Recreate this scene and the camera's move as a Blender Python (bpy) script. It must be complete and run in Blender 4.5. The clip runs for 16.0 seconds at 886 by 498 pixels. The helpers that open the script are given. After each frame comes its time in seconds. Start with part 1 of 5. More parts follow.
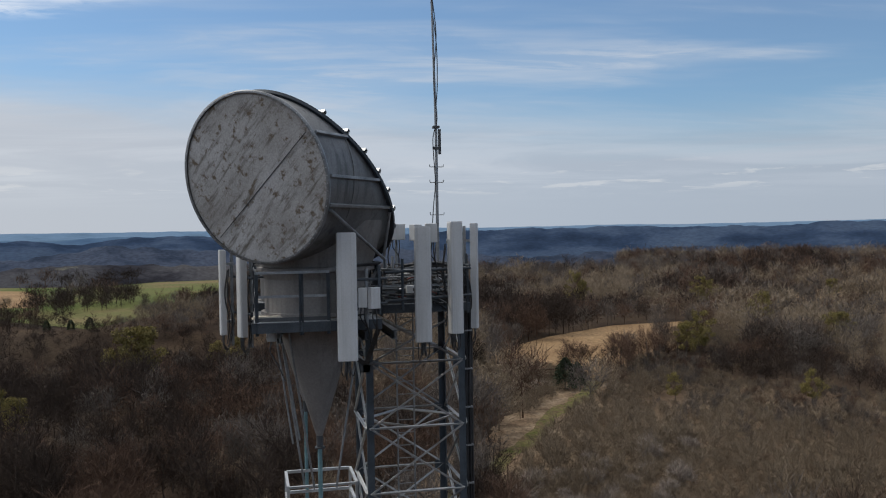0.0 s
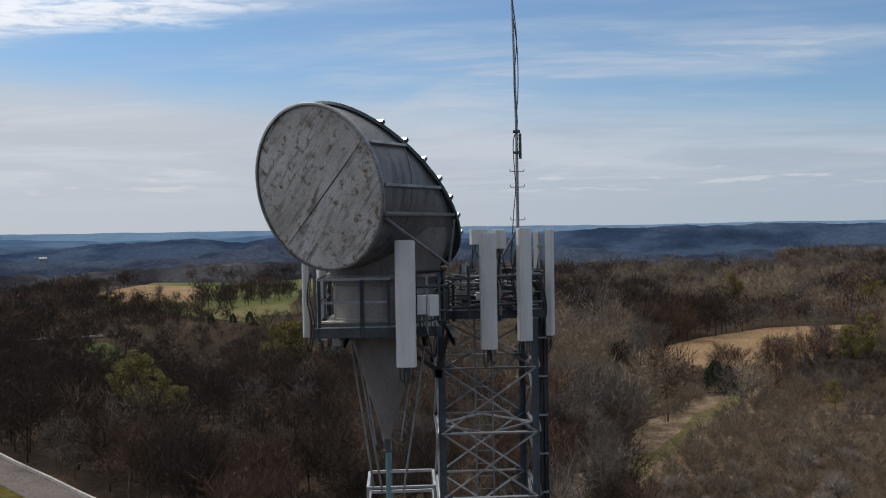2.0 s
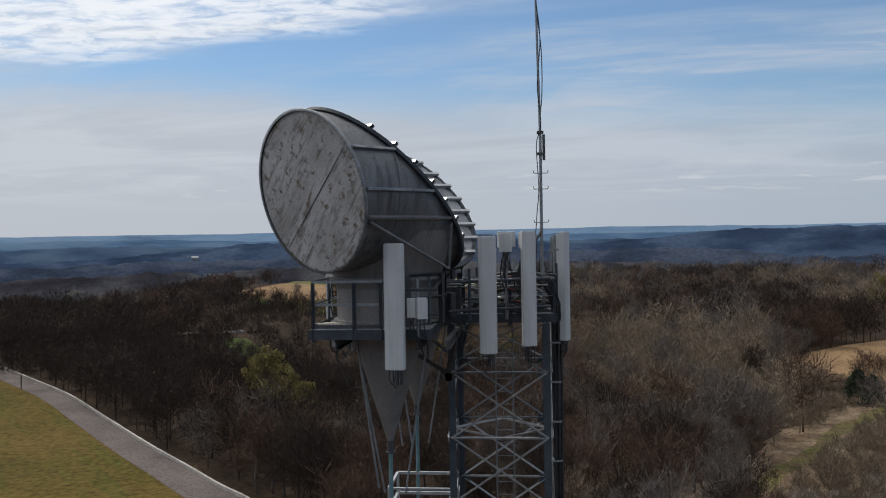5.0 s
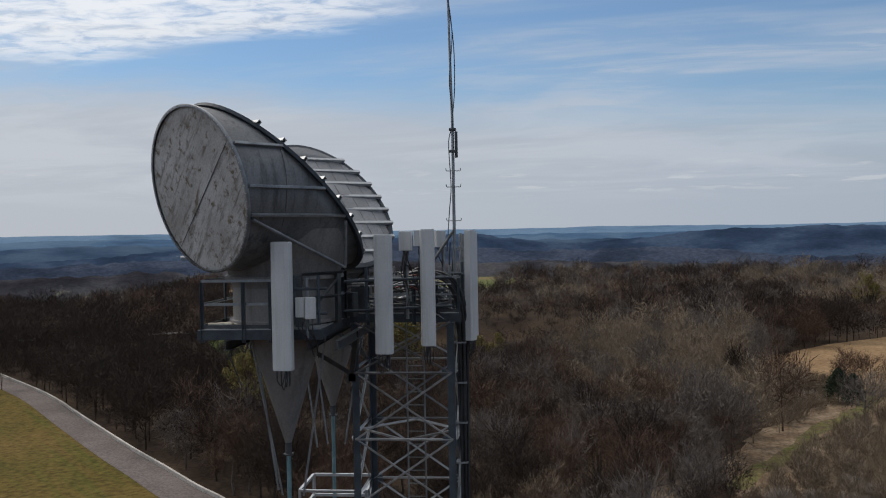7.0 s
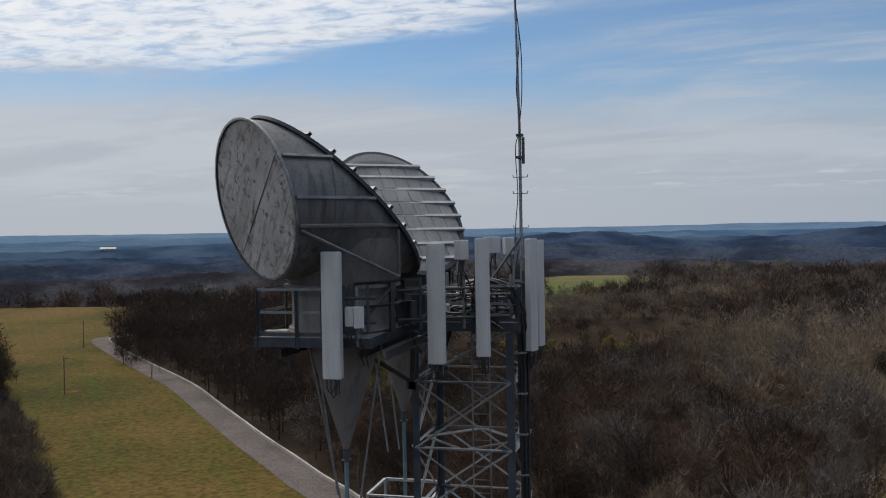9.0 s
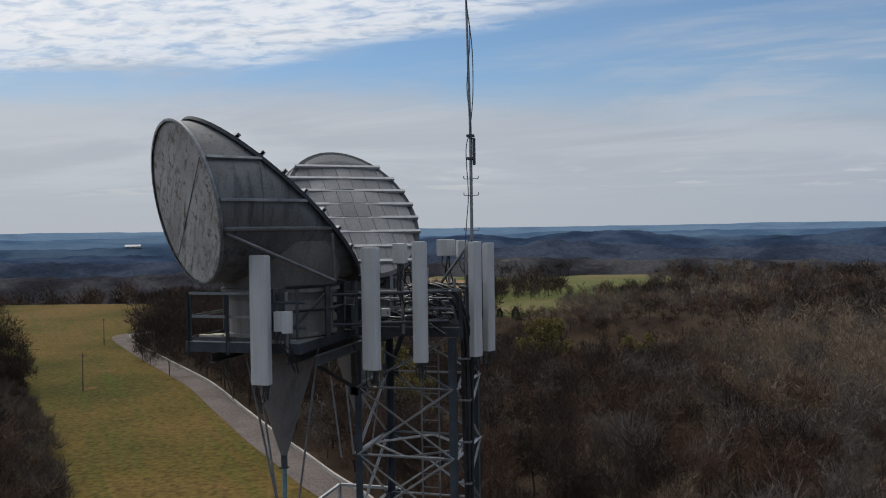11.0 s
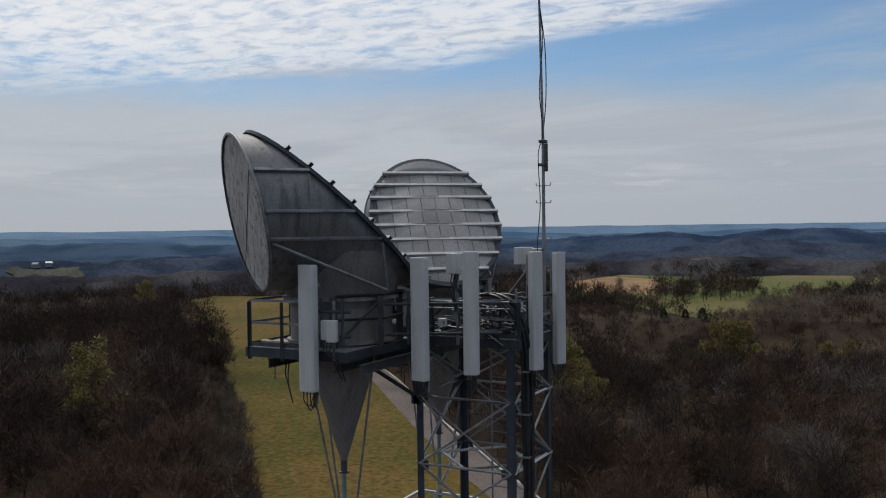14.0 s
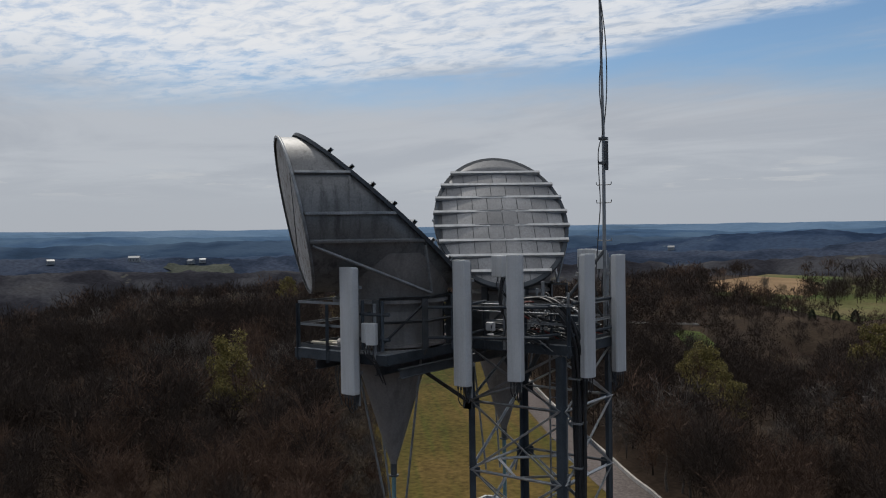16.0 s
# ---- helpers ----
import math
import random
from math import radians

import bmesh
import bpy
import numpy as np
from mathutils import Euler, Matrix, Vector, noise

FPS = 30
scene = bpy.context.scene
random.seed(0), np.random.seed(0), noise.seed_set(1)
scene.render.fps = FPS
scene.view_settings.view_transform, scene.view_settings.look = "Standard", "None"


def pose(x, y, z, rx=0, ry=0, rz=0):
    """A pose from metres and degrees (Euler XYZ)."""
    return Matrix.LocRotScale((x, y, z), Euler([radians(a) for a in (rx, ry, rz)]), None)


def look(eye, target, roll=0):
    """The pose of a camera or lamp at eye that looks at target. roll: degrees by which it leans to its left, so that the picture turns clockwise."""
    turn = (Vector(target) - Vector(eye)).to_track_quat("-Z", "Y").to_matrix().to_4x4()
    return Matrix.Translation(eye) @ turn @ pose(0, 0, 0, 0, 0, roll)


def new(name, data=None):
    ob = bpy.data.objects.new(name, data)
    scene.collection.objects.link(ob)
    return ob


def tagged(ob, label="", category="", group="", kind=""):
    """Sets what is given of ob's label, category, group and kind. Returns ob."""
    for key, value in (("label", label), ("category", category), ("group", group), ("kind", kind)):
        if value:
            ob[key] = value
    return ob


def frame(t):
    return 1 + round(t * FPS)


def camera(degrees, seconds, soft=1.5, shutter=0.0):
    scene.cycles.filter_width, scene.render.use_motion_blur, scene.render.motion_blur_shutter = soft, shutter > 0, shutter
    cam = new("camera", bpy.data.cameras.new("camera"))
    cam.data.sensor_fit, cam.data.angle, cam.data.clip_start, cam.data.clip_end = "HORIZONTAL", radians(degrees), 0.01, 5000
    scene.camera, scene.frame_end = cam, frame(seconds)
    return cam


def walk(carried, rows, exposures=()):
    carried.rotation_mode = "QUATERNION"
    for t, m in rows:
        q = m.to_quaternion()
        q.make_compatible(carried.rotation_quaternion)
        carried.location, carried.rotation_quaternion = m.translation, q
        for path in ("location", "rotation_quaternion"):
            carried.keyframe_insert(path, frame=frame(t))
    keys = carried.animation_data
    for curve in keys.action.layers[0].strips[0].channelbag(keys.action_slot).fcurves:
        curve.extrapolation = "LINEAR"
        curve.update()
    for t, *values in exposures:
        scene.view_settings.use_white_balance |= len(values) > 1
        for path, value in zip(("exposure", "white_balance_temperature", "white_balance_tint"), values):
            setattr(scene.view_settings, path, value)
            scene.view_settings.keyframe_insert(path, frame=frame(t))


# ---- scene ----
cam = camera(53.7, 16.0, soft=1.1)
PATH = [
    (0, (-1.544, -15.673, 2.319), (-1.109, -13.722, 2.277), -0.9),
    (0.5, (-1.139, -15.767, 2.367), (-0.759, -13.804, 2.323), -0.8),
    (1, (-0.69, -15.845, 2.395), (-0.377, -13.87, 2.351), -0.8),
    (1.5, (-0.321, -15.857, 2.394), (-0.102, -13.869, 2.354), -1.1),
    (2, (0.107, -15.865, 2.475), (0.204, -13.868, 2.433), -1.0),
    (2.5, (0.519, -15.899, 2.519), (0.514, -13.9, 2.477), -1.0),
    (3, (0.904, -15.879, 2.554), (0.825, -13.881, 2.513), -1.0),
    (3.2, (1.098, -15.856, 2.574), (0.985, -13.86, 2.532), -0.9),
    (5.5, (3.251, -15.647, 2.456), (3.039, -13.659, 2.421), -1.0),
    (6, (3.734, -15.499, 2.444), (3.533, -13.509, 2.407), -1.0),
    (6.5, (4.137, -15.372, 2.435), (3.945, -13.382, 2.398), -1.0),
    (7, (4.566, -15.286, 2.424), (4.376, -13.295, 2.387), -1.0),
    (7.5, (4.934, -15.238, 2.47), (4.577, -13.271, 2.433), -1.1),
    (8, (5.292, -15.15, 2.523), (4.783, -13.216, 2.487), -1.1),
    (8.5, (5.71, -14.999, 2.585), (5.211, -13.062, 2.548), -1.0),
    (9, (6.056, -14.84, 2.628), (5.566, -12.901, 2.59), -1.0),
    (9.2, (6.22, -14.753, 2.633), (5.735, -12.813, 2.595), -1.0),
    (11.5, (7.95, -13.929, 2.731), (7.352, -12.021, 2.687), -0.7),
    (12, (8.411, -13.829, 2.777), (7.603, -12.0, 2.736), -0.8),
    (12.5, (8.848, -13.685, 2.815), (7.896, -11.927, 2.776), -0.9),
    (13, (9.177, -13.438, 2.846), (8.229, -11.677, 2.806), -0.9),
    (13.5, (9.535, -13.157, 2.874), (8.594, -11.393, 2.833), -0.9),
    (14, (9.809, -12.853, 2.905), (8.875, -11.085, 2.863), -0.7),
    (14.5, (10.176, -12.555, 2.945), (9.21, -10.804, 2.902), -0.7),
    (15, (10.489, -12.243, 2.96), (9.453, -10.533, 2.917), -0.8),
    (15.5, (10.754, -11.909, 2.97), (9.634, -10.252, 2.928), -0.9),
    (16, (11.078, -11.61, 2.959), (9.88, -10.009, 2.916), -0.8),
]
walk(cam, [(t, look(eye, target, roll)) for t, eye, target, roll in PATH],
     exposures=[(0, 0.0), (3, -0.02), (7, -0.14), (9, -0.2), (12.5, -0.26), (16, -0.36)])

# ---- world and sun ----
SUN_AZ, SUN_EL = 140.0, 50.0   # degrees: direction towards the sun, counter-clockwise from +x, and its height
world = bpy.data.worlds.new("sky")
scene.world = world
world.use_nodes = True


def sky_nodes(nt):
    nt.nodes.clear()
    N, L = nt.nodes.new, nt.links.new
    out, bg, sky = N("ShaderNodeOutputWorld"), N("ShaderNodeBackground"), N("ShaderNodeTexSky")
    sky.sky_type, sky.sun_disc = "NISHITA", False
    sky.sun_elevation, sky.sun_rotation = radians(SUN_EL), radians(90 - SUN_AZ)
    sky.altitude, sky.air_density, sky.dust_density, sky.ozone_density = 300, 1.0, 0.6, 2.0
    bg.inputs["Strength"].default_value = 0.1
    co = N("ShaderNodeTexCoord")
    sep = N("ShaderNodeSeparateXYZ")
    L(co.outputs["Generated"], sep.inputs[0])

    def m(op, a, b=None, c=None):
        n = N("ShaderNodeMath")
        n.operation = op
        for i, v in enumerate((a, b, c)):
            if v is None:
                continue
            if isinstance(v, (int, float)):
                n.inputs[i].default_value = v
            else:
                L(v, n.inputs[i])
        return n.outputs[0]

    def ramp(v, a, b):
        n = N("ShaderNodeMapRange")
        n.interpolation_type = "SMOOTHSTEP"
        n.inputs["From Min"].default_value, n.inputs["From Max"].default_value = a, b
        L(v, n.inputs["Value"])
        return n.outputs["Result"]

    def mix(f, a, b):
        n = N("ShaderNodeMix")
        n.data_type = "RGBA"
        L(f, n.inputs[0])
        for s, v in ((n.inputs[6], a), (n.inputs[7], b)):
            if isinstance(v, tuple):
                s.default_value = (*v, 1)
            else:
                L(v, s)
        return n.outputs[2]

    z = m("MAXIMUM", sep.outputs["Z"], 0.0)
    den = m("ADD", z, 0.06)
    com = N("ShaderNodeCombineXYZ")
    L(m("DIVIDE", sep.outputs["X"], den), com.inputs[0])
    L(m("DIVIDE", sep.outputs["Y"], den), com.inputs[1])

    def cloud(scale, detail, rough, stretch, turn, shift, dist=0.6):
        mp = N("ShaderNodeMapping")
        mp.inputs["Rotation"].default_value = (0, 0, radians(turn))
        mp.inputs["Scale"].default_value = (1, stretch, 1)
        mp.inputs["Location"].default_value = (shift, shift * 0.7, 0)
        L(com.outputs[0], mp.inputs["Vector"])
        n = N("ShaderNodeTexNoise")
        n.inputs["Scale"].default_value, n.inputs["Detail"].default_value = scale, detail
        n.inputs["Roughness"].default_value, n.inputs["Distortion"].default_value = rough, dist
        L(mp.outputs[0], n.inputs["Vector"])
        return n.outputs["Fac"]

    blue = N("ShaderNodeMix")
    blue.data_type, blue.blend_type = "RGBA", "MULTIPLY"
    blue.inputs[0].default_value = 1.0
    L(sky.outputs[0], blue.inputs[6])
    blue.inputs[7].default_value = (*SKY_TINT, 1)
    col = blue.outputs[2]
    # thin high veil, drawn out in streaks
    wide = ramp(cloud(0.30, 5, 0.55, 1.9, 24, 3.1), 0.42, 0.66)
    comb = ramp(cloud(1.0, 8, 0.62, 2.6, 30, 6.4), 0.40, 0.60)
    veil = m("MULTIPLY", m("MULTIPLY", wide, m("ADD", 0.35, m("MULTIPLY", comb, 0.65))), ramp(z, 0.03, 0.14))
    col = mix(m("ADD", 0.10, m("MULTIPLY", veil, 0.86)), col, VEIL)
    # a sheet of small flocks towards the sun
    side = m("ADD", m("MULTIPLY", sep.outputs["X"], -0.87), m("MULTIPLY", sep.outputs["Y"], 0.49))
    edge = m("SUBTRACT", m("SUBTRACT", z, 0.135), m("MULTIPLY", m("SUBTRACT", 1.0, side), 0.27))
    big = m("ADD", edge, m("MULTIPLY", m("SUBTRACT", cloud(0.55, 5, 0.6, 1.5, -30, 7.7), 0.5), 0.11))
    flock = m("MULTIPLY", ramp(big, -0.004, 0.03), ramp(z, 0.08, 0.15))
    dapple = m("ADD", m("MULTIPLY", ramp(cloud(6.5, 5, 0.62, 1.5, 20, 1.3, 0.4), 0.30, 0.60), 0.6), m("MULTIPLY", ramp(big, 0.0, 0.09), 0.4))
    flock = m("MULTIPLY", flock, dapple)
    col = mix(m("MULTIPLY", flock, 0.95), col, FLOCK)
    # haze over the horizon
    tall = m("ADD", 0.085, m("MULTIPLY", ramp(side, -0.2, 0.75), 0.055))
    low = m("SUBTRACT", 1.0, ramp(m("ADD", m("SUBTRACT", z, tall), m("MULTIPLY", m("SUBTRACT", cloud(0.22, 6, 0.66, 1.2, 60, 5.0), 0.5), 0.13)), -0.03, 0.055))
    thick = mix(m("MULTIPLY", ramp(cloud(0.4, 7, 0.62, 1.4, 50, 2.2), 0.40, 0.62), ramp(z, 0.02, 0.07)), mix(ramp(side, 0.0, 0.9), HAZE, HAZE_SUN), mix(ramp(side, 0.0, 0.9), VEIL, VEIL_SUN))
    away = N("ShaderNodeVectorMath")
    away.operation = "SCALE"
    L(thick, away.inputs[0])
    L(m("ADD", 0.88, m("MULTIPLY", ramp(side, -0.3, 0.95), 0.18)), away.inputs["Scale"])
    thick = away.outputs[0]
    col = mix(m("MULTIPLY", low, 0.96), col, thick)
    # small fair-weather puffs low down
    puff = m("MULTIPLY", ramp(cloud(1.3, 6, 0.6, 1.0, 10, 11.0, 0.2), 0.56, 0.64), m("MULTIPLY", ramp(z, 0.035, 0.05), m("SUBTRACT", 1.0, ramp(z, 0.055, 0.085))))
    col = mix(m("MULTIPLY", puff, 0.45), col, PUFF)
    L(col, bg.inputs["Color"])
    L(bg.outputs[0], out.inputs[0])


SKY_TINT = (0.66, 0.86, 1.0)
VEIL, FLOCK, HAZE, PUFF = (5.4, 6.0, 6.9), (10.2, 10.3, 10.5), (4.55, 5.2, 6.15), (6.9, 7.1, 7.3)
HAZE_SUN, VEIL_SUN = (4.95, 5.25, 5.8), (5.7, 6.0, 6.5)
sky_nodes(world.node_tree)

sun_data = bpy.data.lights.new("sun", "SUN")
sun_data.energy, sun_data.angle, sun_data.color = 2.2, radians(0.6), (1.0, 0.95, 0.87)
sun = new("sun", sun_data)
sun.matrix_world = look(
    (60 * math.cos(radians(SUN_AZ)) * math.cos(radians(SUN_EL)), 60 * math.sin(radians(SUN_AZ)) * math.cos(radians(SUN_EL)), 60 * math.sin(radians(SUN_EL))), (0, 0, 0))


# ---- materials ----
def material(name, colours, scale=3.0, rough=0.6, metal=0.0, bump=0.0, detail=6.0, streak=None, fine=None, dirt=None, per_object=0.0, spec=0.5, islands=None):
    """A surface of two or three colours in soft patches. streak: (scale vector, colour, amount) of drawn-out stains;
    fine: (scale, amount) of grain; dirt: (scale, low, high, colour) of sharp-edged spots; per_object: brightness spread between pieces."""
    mat = bpy.data.materials.new(name)
    mat.use_nodes = True
    nt = mat.node_tree
    N, L = nt.nodes.new, nt.links.new
    b = nt.nodes["Principled BSDF"]
    b.inputs["Roughness"].default_value, b.inputs["Metallic"].default_value = rough, metal
    b.inputs["Specular IOR Level"].default_value = spec
    co = N("ShaderNodeTexCoord")
    n1 = N("ShaderNodeTexNoise")
    n1.inputs["Scale"].default_value, n1.inputs["Detail"].default_value = scale, detail
    L(co.outputs["Object"], n1.inputs["Vector"])
    ramp = N("ShaderNodeValToRGB")
    els = ramp.color_ramp.elements
    lo, hi = 0.32, 0.68
    els[0].position, els[0].color = lo, (*colours[0], 1)
    els[1].position, els[1].color = hi, (*colours[-1], 1)
    for i, c in enumerate(colours[1:-1]):
        e = els.new(lo + (hi - lo) * (i + 1) / (len(colours) - 1))
        e.color = (*c, 1)
    L(n1.outputs["Fac"], ramp.inputs[0])
    col = ramp.outputs[0]

    def blend(f, a, c, mode="MIX"):
        x = N("ShaderNodeMix")
        x.data_type, x.blend_type = "RGBA", mode
        if isinstance(f, float):
            x.inputs[0].default_value = f
        else:
            L(f, x.inputs[0])
        L(a, x.inputs[6])
        if isinstance(c, tuple):
            x.inputs[7].default_value = (*c, 1)
        else:
            L(c, x.inputs[7])
        return x.outputs[2]

    def spread(v, a, c, top=1.0):
        r = N("ShaderNodeMapRange")
        r.inputs["From Min"].default_value, r.inputs["From Max"].default_value, r.inputs["To Max"].default_value = a, c, top
        L(v, r.inputs["Value"])
        return r.outputs["Result"]

    if streak:
        mp, turned = N("ShaderNodeMapping"), N("ShaderNodeMapping")
        mp.inputs["Scale"].default_value = streak[0]
        if len(streak) > 3:
            turned.inputs["Rotation"].default_value = [radians(a) for a in streak[3]]
        L(co.outputs["Object"], turned.inputs["Vector"])
        L(turned.outputs[0], mp.inputs["Vector"])
        n2 = N("ShaderNodeTexNoise")
        n2.inputs["Scale"].default_value, n2.inputs["Detail"].default_value, n2.inputs["Roughness"].default_value = 1.0, 8.0, 0.65
        L(mp.outputs[0], n2.inputs["Vector"])
        col = blend(spread(n2.outputs["Fac"], 0.50, 0.68, streak[2]), col, streak[1])
    if dirt:
        n3 = N("ShaderNodeTexNoise")
        n3.inputs["Scale"].default_value, n3.inputs["Detail"].default_value, n3.inputs["Roughness"].default_value = dirt[0], 10.0, 0.7
        L(co.outputs["Object"], n3.inputs["Vector"])
        col = blend(spread(n3.outputs["Fac"], dirt[1], dirt[2]), col, dirt[3])
    if fine:
        n4 = N("ShaderNodeTexNoise")
        n4.inputs["Scale"].default_value, n4.inputs["Detail"].default_value = fine[0], 4.0
        L(co.outputs["Object"], n4.inputs["Vector"])
        col = blend(fine[1], col, spread(n4.outputs["Fac"], 0.25, 0.75), "OVERLAY")
    if per_object:
        info = N("ShaderNodeObjectInfo")
        r = N("ShaderNodeMapRange")
        r.inputs["To Min"].default_value, r.inputs["To Max"].default_value = 1 - per_object, 1 + per_object
        L(info.outputs["Random"], r.inputs["Value"])
        vm = N("ShaderNodeVectorMath")
        vm.operation = "SCALE"
        L(col, vm.inputs[0])
        L(r.outputs["Result"], vm.inputs["Scale"])
        col = vm.outputs[0]
    if islands:
        geo = N("ShaderNodeNewGeometry")
        r = N("ShaderNodeMapRange")
        r.inputs["To Min"].default_value, r.inputs["To Max"].default_value = islands
        L(geo.outputs["Random Per Island"], r.inputs["Value"])
        vm = N("ShaderNodeVectorMath")
        vm.operation = "SCALE"
        L(col, vm.inputs[0])
        L(r.outputs["Result"], vm.inputs["Scale"])
        col = vm.outputs[0]
    L(col, b.inputs["Base Color"])
    if bump:
        bp = N("ShaderNodeBump")
        bp.inputs["Strength"].default_value, bp.inputs["Distance"].default_value = bump, 0.02
        L((n4 if fine else n1).outputs["Fac"], bp.inputs["Height"])
        L(bp.outputs[0], b.inputs["Normal"])
    return mat


M_STEEL = material("galvanised_steel", [(0.18, 0.19, 0.20), (0.30, 0.31, 0.32)], 4, 0.5, 0.55, fine=(60, 0.25), dirt=(3, 0.58, 0.75, (0.16, 0.13, 0.11)))
# grey steel with the reflected sky's blue put into its base colour
M_LEG = material("weathered_blue_grey_steel", [(0.040, 0.050, 0.062), (0.075, 0.092, 0.110)], 2.5, 0.5, 0.35, fine=(40, 0.2))
M_DECK = material("dark_deck_steel", [(0.030, 0.036, 0.043), (0.058, 0.068, 0.080)], 3, 0.65, 0.1, fine=(40, 0.25), dirt=(5, 0.60, 0.72, (0.09, 0.07, 0.055)), spec=0.3)
M_BRIGHT = material("bright_zinc", [(0.36, 0.365, 0.37), (0.50, 0.505, 0.51)], 5, 0.42, 0.4, fine=(50, 0.2), dirt=(4, 0.6, 0.75, (0.3, 0.27, 0.24)))
M_DARK = material("dark_steel", [(0.04, 0.043, 0.047), (0.08, 0.085, 0.09)], 4, 0.6, 0.2, fine=(40, 0.2))
M_SHROUD = material("grey_aluminium_sheet", [(0.125, 0.125, 0.125), (0.20, 0.20, 0.20)], 1.2, 0.5, 0.3, streak=((7, 7, 0.5), (0.06, 0.06, 0.06), 0.8), fine=(30, 0.2))
M_SHEET = material("weathered_zinc_sheet", [(0.155, 0.158, 0.165), (0.225, 0.229, 0.237)], 1.2, 0.42, 0.4, streak=((16, 16, 1.2), (0.11, 0.11, 0.11), 0.5), fine=(30, 0.2), per_object=0.18)
M_CONE = material("grey_cone_sheet", [(0.175, 0.162, 0.154), (0.245, 0.23, 0.22)], 0.9, 0.6, 0.15, streak=((5, 5, 0.4), (0.08, 0.072, 0.068), 0.5), fine=(25, 0.15))
M_RADOME = material("scuffed_radome_fabric", [(0.33, 0.315, 0.30), (0.43, 0.42, 0.41), (0.50, 0.495, 0.49)], 1.1, 0.8, 0.0, streak=((2.0, 1.6, 11), (0.13, 0.115, 0.095), 0.95, (42, 0, 0)), dirt=(5.5, 0.535, 0.62, (0.15, 0.115, 0.08)), fine=(35, 0.25), bump=0.15)
M_PANEL = material("white_fibreglass", [(0.45, 0.455, 0.46), (0.53, 0.535, 0.54)], 1.4, 0.5, 0.0, streak=((14, 14, 0.5), (0.36, 0.36, 0.35), 0.6), fine=(40, 0.08))
M_RUBBER = material("black_cable_jacket", [(0.012, 0.012, 0.013), (0.03, 0.03, 0.032)], 8, 0.5)
M_RED = material("dull_red_jacket", [(0.12, 0.018, 0.014), (0.19, 0.035, 0.026)], 8, 0.5)
M_TEAL = material("blue_green_waveguide", [(0.10, 0.19, 0.21), (0.17, 0.28, 0.30)], 5, 0.55, 0.1, fine=(40, 0.2))
M_GRATE = material("deck_grating", [(0.24, 0.25, 0.26), (0.38, 0.385, 0.39)], 9, 0.6, 0.4, fine=(70, 0.3))
M_SOIL = material("woodland_floor", [(0.026, 0.018, 0.013), (0.044, 0.030, 0.021), (0.066, 0.046, 0.030)], 0.05, 0.95, fine=(1.2, 0.5), dirt=(0.02, 0.52, 0.62, (0.05, 0.036, 0.025)), spec=0.05)
M_GRASS = material("tired_spring_grass", [(0.054, 0.050, 0.013), (0.098, 0.071, 0.020), (0.132, 0.085, 0.030)], 0.022, 0.95, fine=(1.1, 0.5), dirt=(0.07, 0.60, 0.70, (0.15, 0.078, 0.034)), streak=((0.012, 0.30, 1), (0.058, 0.068, 0.014), 0.75, (0, 0, -132)), spec=0.05)
M_MEADOW = material("green_meadow", [(0.07, 0.095, 0.026), (0.10, 0.11, 0.038), (0.15, 0.115, 0.06)], 0.02, 0.95, fine=(0.6, 0.35), spec=0.05)
M_STRAW = material("dry_straw_field", [(0.19, 0.12, 0.065), (0.27, 0.18, 0.10)], 0.05, 0.95, fine=(0.8, 0.4), spec=0.05)
M_VERGE = material("bleached_dry_grass", [(0.12, 0.080, 0.052), (0.17, 0.122, 0.080), (0.24, 0.18, 0.125)], 0.22, 0.95, fine=(1.6, 0.5), spec=0.05)
M_TRAIL = material("mown_green_track", [(0.080, 0.090, 0.024), (0.125, 0.105, 0.048), (0.105, 0.112, 0.032)], 0.35, 0.95, fine=(1.5, 0.5), dirt=(0.6, 0.5, 0.6, (0.115, 0.078, 0.05)), spec=0.05)
M_ROAD = material("worn_asphalt", [(0.115, 0.097, 0.090), (0.155, 0.132, 0.123)], 0.12, 0.9, fine=(2.5, 0.35), dirt=(0.10, 0.66, 0.70, (0.34, 0.32, 0.30)), spec=0.05)
M_KERB = material("pale_concrete", [(0.42, 0.39, 0.35), (0.52, 0.49, 0.45)], 0.4, 0.9, fine=(3, 0.3), spec=0.05)
M_BARK = material("grey_brown_bark", [(0.055, 0.045, 0.037), (0.12, 0.10, 0.085)], 0.8, 0.95, fine=(6, 0.4), per_object=0.35)
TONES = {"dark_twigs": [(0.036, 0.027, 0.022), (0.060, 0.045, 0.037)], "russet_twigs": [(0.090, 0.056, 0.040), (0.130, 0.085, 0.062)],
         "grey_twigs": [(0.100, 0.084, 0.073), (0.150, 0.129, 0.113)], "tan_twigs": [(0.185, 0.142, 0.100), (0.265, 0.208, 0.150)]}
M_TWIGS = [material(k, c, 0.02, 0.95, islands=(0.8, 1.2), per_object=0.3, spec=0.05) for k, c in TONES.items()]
M_TWIG = M_TWIGS[1]
M_BUD = material("yellow_green_buds", [(0.125, 0.100, 0.024), (0.205, 0.165, 0.048)], 0.4, 0.9, islands=(0.5, 1.5))
M_BLOSSOM = material("pale_blossom_scrub", [(0.20, 0.165, 0.135), (0.30, 0.25, 0.21)], 0.4, 0.95, islands=(0.5, 1.5))
M_NEEDLE = material("dark_evergreen", [(0.012, 0.02, 0.008), (0.035, 0.05, 0.02)], 0.8, 0.9)


